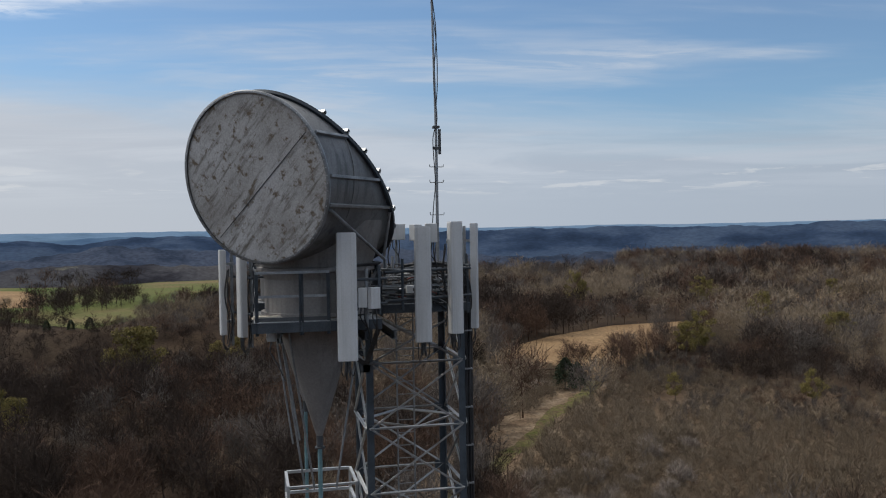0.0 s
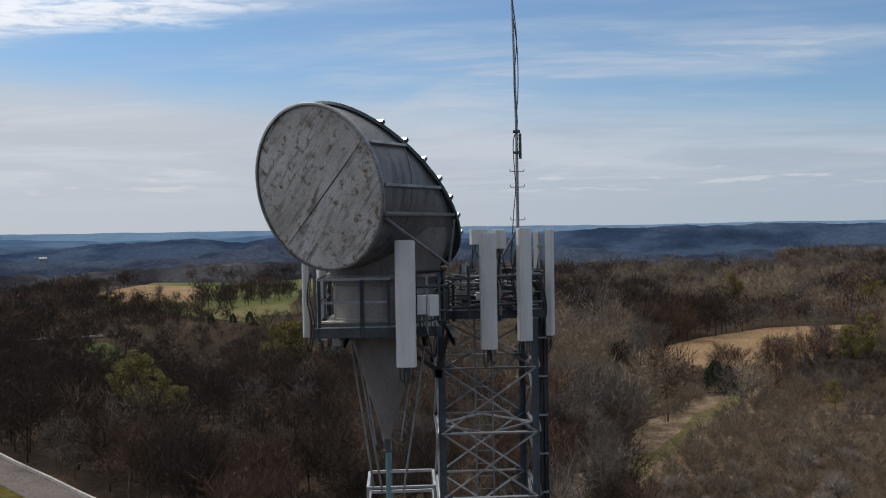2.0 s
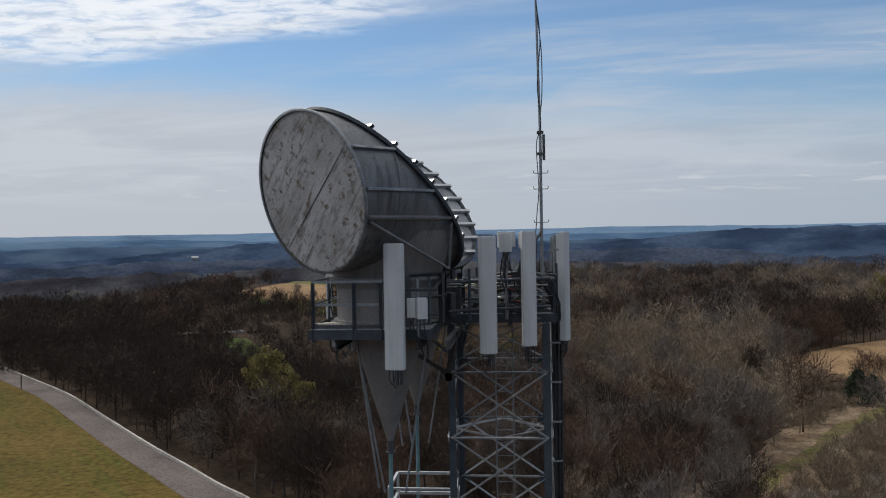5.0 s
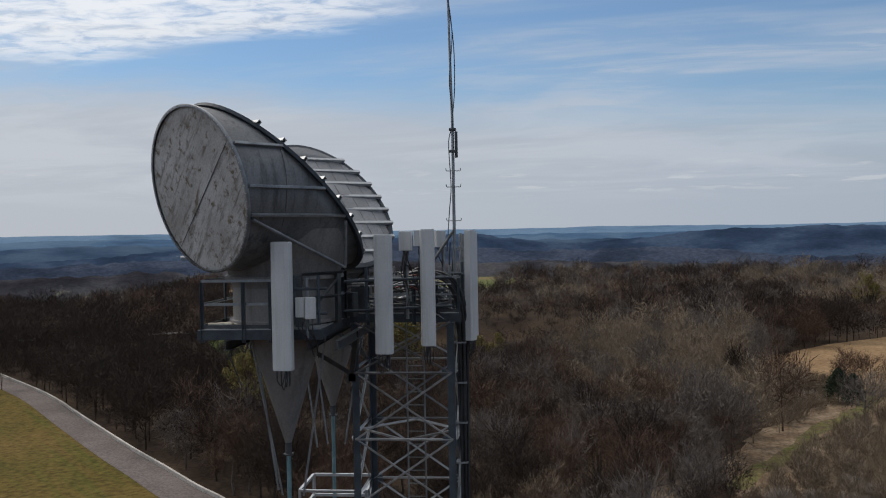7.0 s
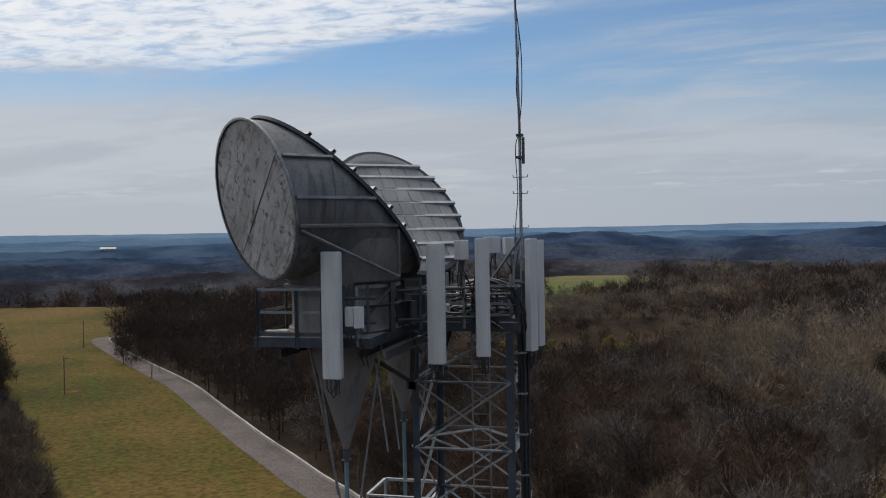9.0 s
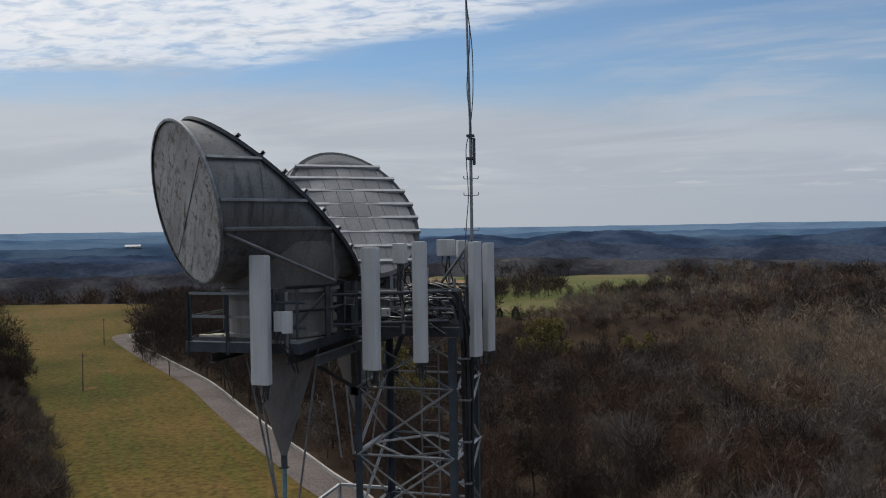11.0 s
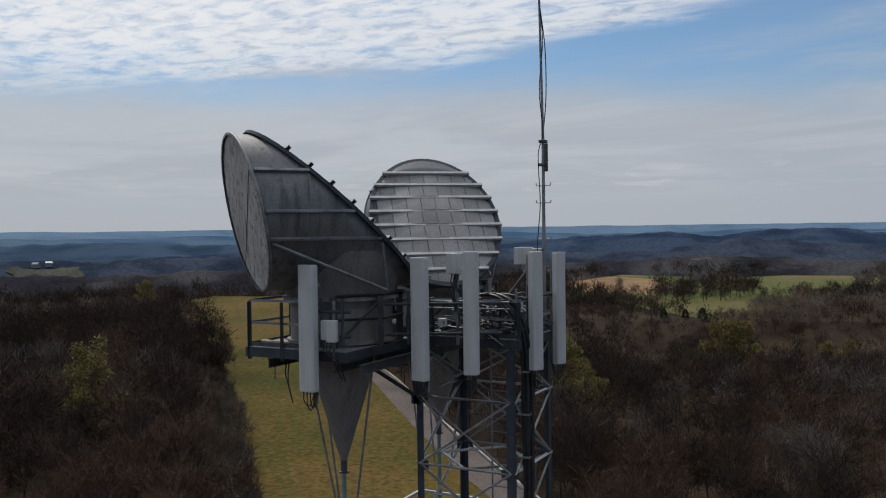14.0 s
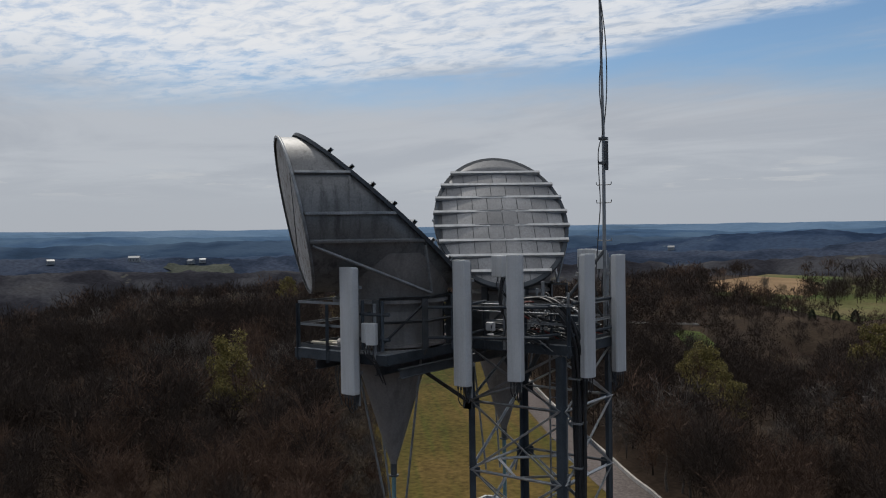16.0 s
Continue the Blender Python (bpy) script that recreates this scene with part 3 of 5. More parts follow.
# ---- decks ----
def deck(name, x0, x1, y0, y1, z, label, hole=None):
    """A grating deck on a frame of channels. hole: centre and radius left open for a cone."""
    ob = thing(name, ((x0 + x1) / 2, (y0 + y1) / 2, z), label, "platform")
    inv = ob.matrix_world.inverted()

    def add(nm, bm, mat):
        bmesh.ops.transform(bm, matrix=inv, verts=bm.verts[:])
        return part(nm, bm, mat, ob)

    bm = bmesh.new()
    n = 40
    for k in range(n):
        y = y0 + (y1 - y0) * (k + 0.5) / n
        spans = [(x0, x1)]
        if hole:
            dy = abs(y - hole[1])
            if dy < hole[2]:
                w = math.sqrt(hole[2] ** 2 - dy * dy)
                spans = [(x0, max(x0, hole[0] - w)), (min(x1, hole[0] + w), x1)]
        for a, b in spans:
            if b - a > 0.03:
                box(bm, ((a + b) / 2, y, z - 0.02), (b - a, (y1 - y0) / n * 0.62, 0.03))
    add("grating", bm, M_GRATE)["kind"] = "stuff"
    zc = z - 0.11
    for (cx, cy, sx, sy) in (((x0 + x1) / 2, y0, x1 - x0 + 0.1, 0), ((x0 + x1) / 2, y1, x1 - x0 + 0.1, 0), (x0, (y0 + y1) / 2, 0, y1 - y0 - 0.1), (x1, (y0 + y1) / 2, 0, y1 - y0 - 0.1)):
        bm = bmesh.new()
        ix = 1 if cx == x0 else -1
        iy = 1 if cy == y0 else -1
        if sx:
            box(bm, (cx, cy, zc), (sx, 0.014, 0.18))
            for dz in (-0.085, 0.085):
                box(bm, (cx, cy + iy * 0.05, zc + dz), (sx, 0.09, 0.014))
        else:
            box(bm, (cx, cy, zc), (0.014, sy, 0.18))
            for dz in (-0.085, 0.085):
                box(bm, (cx + ix * 0.05, cy, zc + dz), (0.09, sy, 0.014))
        add("edge_channel", bm, M_DECK)
    return ob


deck("horn_deck", -1.46, 0.80, 0.33, 2.76, 0.72, "steel grating deck round the horn's collar", (-0.200, 1.725, 1.0))
deck("tower_deck", 0.72, 3.14, 2.90, 4.92, 0.76, "steel grating deck on top of the tower, crowded with cables")
deck("horn_deck", -1.46, 0.80, 5.00, 7.25, 0.72, "steel grating deck round the horn's collar", (-0.247, 5.856, 1.0))


def railing(points, z, label, height=0.86, mat=None, mids=1):
    ob = thing("railing", (points[0][0], points[0][1], z), label, "railing")
    o = Vector((points[0][0], points[0][1], z))
    P = [Vector((x, y, z)) - o for x, y in points]
    for i, p in enumerate(P):
        part("post", angle_bar(bmesh.new(), p - Vector((0, 0, 0.25)), p + Vector((0, 0, height)), 0.06, 0.01, 45 * i), mat or M_DECK, ob)
    for a, b in zip(P, P[1:]):
        for k in range(mids + 1):
            u = Vector((0, 0, height * (k + 1) / (mids + 1)))
            part("rail", angle_bar(bmesh.new(), a + u, b + u, 0.048, 0.01, 90), mat or M_STEEL, ob)
        part("toe_board", B((a + b) / 2 + Vector((0, 0, 0.04)), (abs(b.x - a.x) + 0.01, abs(b.y - a.y) + 0.01, 0.07)), mat or M_DARK, ob)
    return ob


railing([(-0.10, 0.36), (-0.62, 0.36), (-1.44, 0.36), (-1.44, 1.6), (-1.44, 2.73)], 0.72, "grey steel angle railing round the horn deck")
railing([(0.76, 7.22), (-0.1, 7.22), (-1.44, 7.22), (-1.44, 6.2), (-1.44, 5.03)], 0.72, "grey steel angle railing round the horn deck")
railing([(1.25, 2.93), (2.2, 2.93), (3.11, 2.93), (3.11, 3.9), (3.11, 4.89), (2.2, 4.89)], 0.76, "grey steel angle railing round the tower deck", 0.72)


# ---- antennas and gear on the tower ----
def panel_antenna(x, y, z0, z1, face, w, d, label, name="panel_antenna", group="panel antennas"):
    """An upright panel with its pipe mount. face: degrees its front looks to, from +x."""
    h = z1 - z0
    ob = thing(name, pose(x, y, z0, 0, 0, face), label, "antenna", group)
    bm = bmesh.new()
    prof = [(-d / 2, -w / 2), (d * 0.28, -w / 2), (d * 0.44, -w * 0.42), (d / 2, -w * 0.25), (d / 2, w * 0.25), (d * 0.44, w * 0.42), (d * 0.28, w / 2), (-d / 2, w / 2)]
    rows = [[(px * k, py * k, z) for px, py in prof] for z, k in ((0.0, 0.96), (0.012, 1.0), (h - 0.012, 1.0), (h, 0.96))]
    bm = skin(rows)
    bm.faces.new([v for v in bm.verts if v.co.z < 0.001][::-1])
    bm.faces.new([v for v in bm.verts if v.co.z > h - 0.001])
    part("radome", bm, M_PANEL, ob)
    part("top_cap", B((0, 0, h + 0.006), (d * 0.9, w * 0.9, 0.016), None, 0.005), M_PANEL, ob)
    part("mount_pipe", rod(bmesh.new(), (-d / 2 - 0.14, 0, -0.25), (-d / 2 - 0.14, 0, h * 0.98), 0.035, seg=10), M_STEEL, ob)
    for z in (h * 0.16, h * 0.84):
        bm = B((-d / 2 - 0.07, 0, z), (0.14, 0.10, 0.05))
        box(bm, (-d / 2 - 0.14, 0, z), (0.10, 0.14, 0.06))
        part("bracket", bm, M_STEEL, ob)
    rnd = random.Random(int(x * 100 + y * 10))
    for i in range(4):
        py = w * (-0.33 + 0.22 * i)
        part("connector", rod(bmesh.new(), (0.0, py, 0.0), (0.0, py, -0.075), 0.017, seg=8), M_DARK, ob)
        a = rnd.uniform(0.10, 0.24)
        part("jumper_cable", pipe([(0, py, -0.07), (-0.01, py, -0.07 - a), (-0.10, py * 0.6, -0.16 - a), (-d / 2 - 0.12, py * 0.3, -0.02), (-d / 2 - 0.18, py * 0.2, 0.35)], 0.011, 6, 5), M_RUBBER, ob)
    return ob


panel_antenna(0.18, 0.06, 0.0, 2.30, -96, 0.365, 0.16, "tall white panel antenna on a pipe beside the horn deck")
panel_antenna(1.82, 1.29, 0.12, 2.40, -100, 0.33, 0.17, "tall white panel antenna in front of the tower deck")
panel_antenna(2.62, 1.84, 0.20, 2.49, -78, 0.28, 0.19, "tall white panel antenna in front of the tower deck")
panel_antenna(3.38, 3.22, 0.14, 2.46, -20, 0.28, 0.16, "slim white panel antenna on the tower's side")
panel_antenna(3.34, 4.64, 0.06, 2.41, -20, 0.28, 0.15, "slim white panel antenna on the tower's side")
panel_antenna(-2.12, 4.60, 0.05, 1.95, 190, 0.26, 0.14, "slim white panel antenna on the far side of the tower")
panel_antenna(-1.70, 4.00, 0.05, 1.80, 200, 0.28, 0.16, "slim white panel antenna on the far side of the tower")


def mast():
    ob = thing("whip_mast", (2.91, 4.88, 0.6), "slender grey whip mast with step pegs and a clamped cable", "mast")
    part("lower_pole", rod(bmesh.new(), (0, 0, 0), (0, 0, 4.25), 0.040, 0.034, 12), M_STEEL, ob)
    part("upper_pole", rod(bmesh.new(), (0, 0, 4.25), (-0.10, 0.0, 9.5), 0.032, 0.02, 10), M_STEEL, ob)
    for z in (4.20, 3.70):
        part("clamp", B((0, 0, z), (0.16, 0.14, 0.06), None, 0.01), M_DARK, ob)
    part("feed_can", rod(bmesh.new(), (0.08, -0.02, 3.55), (0.08, -0.02, 4.15), 0.035, seg=10), M_DARK, ob)
    for k, z in enumerate((3.25, 2.88, 2.1)):
        for sx in (-1, 1):
            part("step_peg", pipe([(0, 0, z), (sx * 0.12, 0, z), (sx * 0.16, 0, z + 0.005), (sx * 0.17, 0, z + 0.06)], 0.01, 6, 3), M_STEEL, ob)
    part("cable", pipe([(0.03, -0.05, 9.0), (-0.07, -0.05, 7.6), (0.03, -0.05, 6.4), (-0.05, -0.06, 5.3), (0.02, -0.06, 4.4), (-0.09, -0.06, 3.9), (-0.05, -0.07, 2.9), (-0.10, -0.06, 2.3), (-0.17, -0.06, 1.4)], 0.011, 6, 6), M_RUBBER, ob)
    part("loop_cable", pipe([(-0.07, 0.04, 7.2), (0.05, 0.04, 6.2), (0.06, 0.05, 5.2), (0.0, 0.05, 4.5)], 0.012, 6, 6), M_RUBBER, ob)
    part("stay", rod(bmesh.new(), (0.0, 0.0, 1.9), (-0.75, -0.5, 0.75), 0.035), M_DARK, ob)
    return ob


mast()


def pole_set(name, m, label, category, poles, mat=None):
    """A thing made of straight bars: rows of part name, start, end, radius."""
    ob = thing(name, m, label, category)
    inv = ob.matrix_world.inverted()
    for nm, p, q, r in poles:
        bm = rod(bmesh.new(), p, q, r, seg=10)
        bmesh.ops.transform(bm, matrix=inv, verts=bm.verts[:])
        part(nm, bm, mat or M_STEEL, ob)
    return ob


# thin stays under each horn, drawn in towards its waveguide
for cx, cy, sd in ((-0.200, 1.725, 1), (-0.247, 5.856, -1)):
    rows = [("stay", (cx + ax, cy + sd * ay, 0.46), (cx + bx, cy + sd * by, -2.75), 0.022) for ax, ay, bx, by in ((-0.76, 0.25, -0.33, 0.30), (-0.62, -0.40, -0.15, -0.03), (0.80, -0.10, 0.28, -0.05))]
    pole_set("stay_frame", (cx, cy, 0.46), "thin grey steel stays hanging under the horn cone", "stays", rows)

# knee braces that carry the horn decks
for y0, y1, s in ((2.15, 2.83, 1), (5.55, 4.91, -1)):
    for x, tx in ((-0.55, 0.85), (1.15, 0.90)):
        ob = thing("knee_brace", (x, y0, 0.46), "dark steel knee brace under the horn deck", "brace", "knee braces under the decks")
        part("bar", angle_bar(bmesh.new(), (0, 0, 0), (tx - x, y1 - y0, -1.02), 0.10, 0.012, 30), M_DARK, ob)
        part("end_plate", B((tx - x, y1 - y0 - s * 0.02, -1.02), (0.2, 0.012, 0.22)), M_DARK, ob)

# beams below the decks, tying them to the tower
for x in (-1.0, 0.55, 1.1):
    ob = thing("deck_beam", (x, 3.79, 0.40), "dark steel joist under the horn decks", "beam", "joists under the decks")
    bm = B((0, 0, 0), (0.014, 6.8, 0.16))
    box(bm, (0, 0, 0.08), (0.10, 6.8, 0.012))
    box(bm, (0, 0, -0.08), (0.10, 6.8, 0.012))
    part("web", bm, M_DARK, ob)

# frame of columns and rings that holds each horn above its deck
for cx, cy, turn in ((-0.200, 1.725, 52.0), (-0.247, 5.856, -50.7)):
    ob = thing("horn_cradle", pose(cx, cy, 0.72, 0, 0, turn), "dark steel cradle carrying the horn above the deck", "cradle", "horn cradles")
    for k in range(8):
        a = radians(22.5 + 45 * k)
        r = 1.22
        if math.cos(a + radians(turn)) < 0.05:
            continue
        bm = angle_bar(bmesh.new(), (r * math.cos(a), r * math.sin(a), 0), (r * math.cos(a), r * math.sin(a), 0.96), 0.14, 0.012, math.degrees(a))
        part("column", bm, M_DARK, ob)
        b = radians(22.5 + 45 * (k + 1))
        if math.cos(b + radians(turn)) < 0.05:
            continue
        for z in (0.95, 0.5):
            part("ring_bar", angle_bar(bmesh.new(), (r * math.cos(a), r * math.sin(a), z), (r * math.cos(b), r * math.sin(b), z), 0.07, 0.01, 45), M_DARK, ob)
        if k % 2:
            part("cross_bar", angle_bar(bmesh.new(), (r * math.cos(a), r * math.sin(a), 0.05), (r * math.cos(b), r * math.sin(b), 0.9), 0.05, 0.01, 45), M_DARK, ob)


# pipe frames that hold the front panels off the tower
def antenna_frame(p, q, zs, arms, label):
    ob = thing("pipe_mount", (p[0], p[1], zs[0]), label, "mount", "antenna mounts")
    o = Vector((p[0], p[1], zs[0]))
    for z in zs:
        part("face_pipe", rod(bmesh.new(), Vector((*p, z)) - o, Vector((*q, z)) - o, 0.028, seg=10), M_DECK, ob)
        for (ax, ay), (bx, by) in arms:
            part("arm", rod(bmesh.new(), Vector((ax, ay, z)) - o, Vector((bx, by, z)) - o, 0.026, seg=10), M_DECK, ob)
    for (ax, ay), _ in arms:
        part("upright", rod(bmesh.new(), Vector((ax, ay, zs[0] - 0.2)) - o, Vector((ax, ay, zs[-1] + 0.25)) - o, 0.03, seg=10), M_LEG, ob)
    return ob


antenna_frame((1.05, 1.30), (3.05, 2.30), (0.95, 1.52), [((1.45, 1.52), (1.2, 3.0)), ((2.55, 2.05), (2.9, 3.0))], "galvanised pipe frame holding the front panel antennas")
antenna_frame((3.20, 2.95), (3.20, 4.85), (0.95, 1.55), [((3.20, 3.25), (3.02, 3.25)), ((3.20, 4.65), (3.02, 4.65))], "galvanised pipe frame holding the side panel antennas")
antenna_frame((-1.95, 4.85), (-1.45, 3.70), (0.55, 1.35), [((-1.7, 4.3), (0.8, 4.3))], "galvanised pipe frame reaching out to the far panels")
antenna_frame((0.30, 0.24), (0.95, 0.30), (1.0, 1.45), [((0.35, 0.25), (0.35, 0.46)), ((0.80, 0.28), (0.80, 0.46))], "short galvanised pipe mount on the deck edge")


def radio_unit(x, y, z, face, w, h, d, label, name="radio_unit"):
    ob = thing(name, pose(x, y, z, 0, 0, face), label, "radio unit", "small radio units")
    part("case", B((0, 0, h / 2), (d, w, h), None, 0.015), M_PANEL, ob)
    for k in range(5):
        part("cooling_fin", B((-d / 2 - 0.015, w * (-0.36 + 0.18 * k), h / 2), (0.03, 0.008, h * 0.86)), M_PANEL, ob)
    part("mount_plate", B((-d / 2 - 0.05, 0, h / 2), (0.02, w * 0.5, h * 0.7)), M_STEEL, ob)
    for k in range(2):
        part("connector", rod(bmesh.new(), (0, w * (-0.2 + 0.4 * k), 0), (0, w * (-0.2 + 0.4 * k), -0.06), 0.016), M_DARK, ob)
        part("cable", pipe([(0, w * (-0.2 + 0.4 * k), -0.05), (0.02, w * (-0.2 + 0.4 * k), -0.2), (-0.1, 0.1, -0.42), (-0.25, 0.16, -0.75)], 0.012, 6), M_RUBBER, ob)
    return ob


radio_unit(0.68, 0.12, 0.92, -70, 0.19, 0.39, 0.14, "white finned radio unit on the deck-edge pipe")
radio_unit(0.48, 0.20, 0.94, -95, 0.17, 0.36, 0.10, "white finned radio unit on the deck-edge pipe")
radio_unit(2.16, 2.06, 2.08, -95, 0.24, 0.39, 0.20, "small white antenna box on a pipe beside the panels", "antenna_box")
radio_unit(2.05, 5.80, 2.11, -80, 0.42, 0.39, 0.22, "small white antenna box on a pipe behind the tower", "antenna_box")
radio_unit(2.50, 5.55, 2.08, -60, 0.24, 0.40, 0.20, "small white antenna box on a pipe behind the tower", "antenna_box")
radio_unit(-1.15, 1.15, 0.28, 180, 0.22, 0.20, 0.16, "small white box hung under the deck edge")
for x, y, z0, z1 in ((2.16, 2.20, 0.7, 2.45), (2.08, 5.95, 0.6, 2.4), (2.58, 5.68, 0.6, 2.4), (0.57, 0.33, 0.55, 1.62), (1.55, 3.3, 0.76, 1.75), (2.30, 3.4, 0.76, 1.9)):
    pole_set("mount_pole", (x, y, z0), "upright galvanised mount pipe on the deck", "pole", [("pipe", (x, y, z0), (x, y, z1), 0.032), ("cap", (x, y, z1), (x, y, z1 + 0.02), 0.036)])


# ---- cables ----
def cable_run(points, r, label, count=1, spread=0.05, mat=None, seed=1, name="cable"):
    ob = thing(name, points[0], label, "cable", "cables on the deck")
    rnd = random.Random(seed)
    o = Vector(points[0])
    for k in range(count):
        off = Vector((rnd.uniform(-spread, spread), rnd.uniform(-spread, spread), rnd.uniform(-spread, spread) * 0.6))
        part("strand", pipe([Vector(p) - o + off + Vector([rnd.uniform(-0.03, 0.03) for _ in range(3)]) for p in points], r, 7, 5), mat or M_RUBBER, ob)
    return ob


# thick bundle that arches over the deck edge and drops down the tower's side
cable_run([(1.9, 3.4, 1.50), (2.5, 3.1, 1.58), (2.95, 2.95, 1.42), (3.16, 3.02, 1.0), (3.21, 3.16, 0.3), (3.20, 3.22, -0.8), (3.20, 3.22, -3.0), (3.20, 3.22, -6.0), (3.20, 3.22, -12.0), (3.20, 3.22, -33.9)], 0.026, "thick bundle of black coaxial cables down the tower", 14, 0.10, seed=3, name="cable_bundle")
for k, z in enumerate((0.1, -0.75, -1.6, -2.45, -3.3)):
    ob = thing("cable_clamp", (3.12, 3.22, z), "pale steel clamp holding the cable bundle", "clamp", "bundle clamps")
    part("bar", B((0.02, 0, 0), (0.26, 0.28, 0.03)), M_STEEL, ob)
rnd = random.Random(12)
for k in range(84):
    x0, y0 = rnd.uniform(0.9, 2.0), rnd.uniform(2.9, 4.9)
    x1, y1 = rnd.uniform(2.2, 3.1), min(max(y0 + rnd.uniform(-0.7, 0.5), 2.85), 4.95)
    z = rnd.uniform(0.80, 1.0) if k % 3 else rnd.uniform(1.15, 1.55)
    if k % 14 == 6:
        mat, label = M_RED, "dull red cable running across the deck"
    else:
        mat, label = [M_RUBBER, M_DECK, M_RUBBER, M_RUBBER, M_STEEL, M_RUBBER, M_RUBBER][k % 7], "coaxial jumper cable running across the deck"
    cable_run([(x0, y0, z - 0.03), ((2 * x0 + x1) / 3, (2 * y0 + y1) / 3 + rnd.uniform(-0.08, 0.08), z + rnd.uniform(-0.04, 0.08)), ((x0 + 2 * x1) / 3, (y0 + 2 * y1) / 3 + rnd.uniform(-0.1, 0.1), z + rnd.uniform(-0.04, 0.10)), (x1, y1, z - rnd.uniform(0, 0.3))],
              rnd.choice((0.012, 0.018, 0.024)), label, 1, 0.0, mat, k)
# cables up the poles and behind the panels
for k, (x, y, za, zb) in enumerate(((2.16, 2.14, 0.9, 2.05), (2.10, 2.22, 0.8, 2.1), (2.45, 2.15, 0.4, 1.9), (2.52, 2.2, 0.3, 2.0), (2.9, 5.0, 0.8, 2.0), (2.82, 5.08, 0.8, 2.2), (1.95, 6.25, 0.8, 2.1), (-1.55, 4.0, -0.1, 1.4), (-1.98, 4.5, -0.1, 1.5), (3.16, 3.45, 0.0, 1.9), (3.18, 4.85, 0.0, 1.9))):
    cable_run([(x, y, za), (x + 0.05, y + 0.03, za * 0.7 + zb * 0.3), (x - 0.05, y - 0.02, za * 0.35 + zb * 0.65), (x + 0.02, y, zb)], 0.014, "black jumper cable tied up a mount pipe", 2, 0.04, None, 40 + k)
# conduits along the deck between the horns
for k, (y, z) in enumerate(((2.75, 1.48), (2.70, 1.34), (3.05, 1.12), (3.2, 0.98))):
    ob = thing("conduit", (0.7, y, z), "straight galvanised conduit across the deck", "conduit", "conduits across the deck")
    part("pipe", rod(bmesh.new(), (0, 0, 0), (2.3, 0.06 * k, 0.02), 0.015, seg=10), M_STEEL, ob)
    for u in (0.4, 1.3, 2.1):
        part("coupling", rod(bmesh.new(), (u, 0.06 * k * u / 2.3, 0.003), (u + 0.09, 0.06 * k * u / 2.3, 0.005), 0.022, seg=10), M_DECK, ob)


# short pipe stubs and clamps standing among the cables
for k in range(22):
    x, y = rnd.uniform(1.0, 3.0), rnd.uniform(2.9, 4.8)
    h = rnd.uniform(0.25, 1.0)
    ob = thing("pipe_stub", (x, y, 0.76), "short steel mount pipe standing among the deck cables", "pipe", "short mount pipes on the deck")
    part("pipe", rod(bmesh.new(), (0, 0, 0), (0, 0, h), 0.028, seg=8), [M_STEEL, M_DECK, M_BRIGHT][k % 3], ob)
    part("clamp", B((0.03, 0, h * 0.7), (0.12, 0.09, 0.05)), M_BRIGHT if k % 2 else M_DECK, ob)
    part("bolt", rod(bmesh.new(), (-0.06, 0, h * 0.7), (0.13, 0, h * 0.7), 0.008, seg=6), M_BRIGHT, ob)


# boxes and boards on the decks
def cabinet(x, y, z, size, face, label, mat):
    ob = thing("equipment_box", pose(x, y, z, 0, 0, face), label, "box", "boxes on the deck")
    w, d, h = size
    part("body", B((0, 0, h / 2), (w, d, h), None, 0.012), mat, ob)
    part("lid", B((0, -d / 2 - 0.008, h / 2), (w * 0.92, 0.016, h * 0.92), None, 0.005), mat, ob)
    part("latch", B((w * 0.4, -d / 2 - 0.022, h / 2), (0.02, 0.014, 0.06)), M_DARK, ob)
    return ob


cabinet(1.45, 3.25, 0.77, (0.34, 0.2, 0.36), 5, "grey steel junction box on the deck", M_STEEL)
cabinet(1.00, 3.05, 0.77, (0.30, 0.18, 0.62), 0, "dark equipment box beside the railing", M_DARK)
cabinet(0.95, 2.55, 0.73, (0.22, 0.16, 0.50), -30, "dark equipment box beside the horn collar", M_DARK)
cabinet(2.45, 4.2, 0.77, (0.5, 0.3, 0.42), 10, "grey steel junction box on the deck", M_LEG)
cabinet(1.75, 2.35, 1.02, (0.16, 0.10, 0.16), 0, "small pale junction box on the pipe frame", M_PANEL)


def board(x, y, z, l, w, turn, label, mat):
    ob = thing("loose_board", pose(x, y, z, 0, 0, turn), label, "board", "boards lying on the deck")
    part("plank", B((0, 0, 0.02), (l, w, 0.035), None, 0.006), mat, ob)


M_PLANK = material("bleached_plank", [(0.42, 0.37, 0.29), (0.58, 0.53, 0.45)], 6, 0.85, streak=((2, 20, 20), (0.30, 0.25, 0.19), 0.6), fine=(40, 0.3))
board(-1.18, 0.95, 0.72, 0.62, 0.20, 20, "bleached timber plank lying on the deck", M_PLANK)
board(-1.12, 1.22, 0.72, 0.70, 0.16, 8, "bleached timber plank lying on the deck", M_PLANK)
board(-1.22, 0.75, 0.755, 0.5, 0.12, 2, "bleached timber plank lying on the deck", M_PLANK)


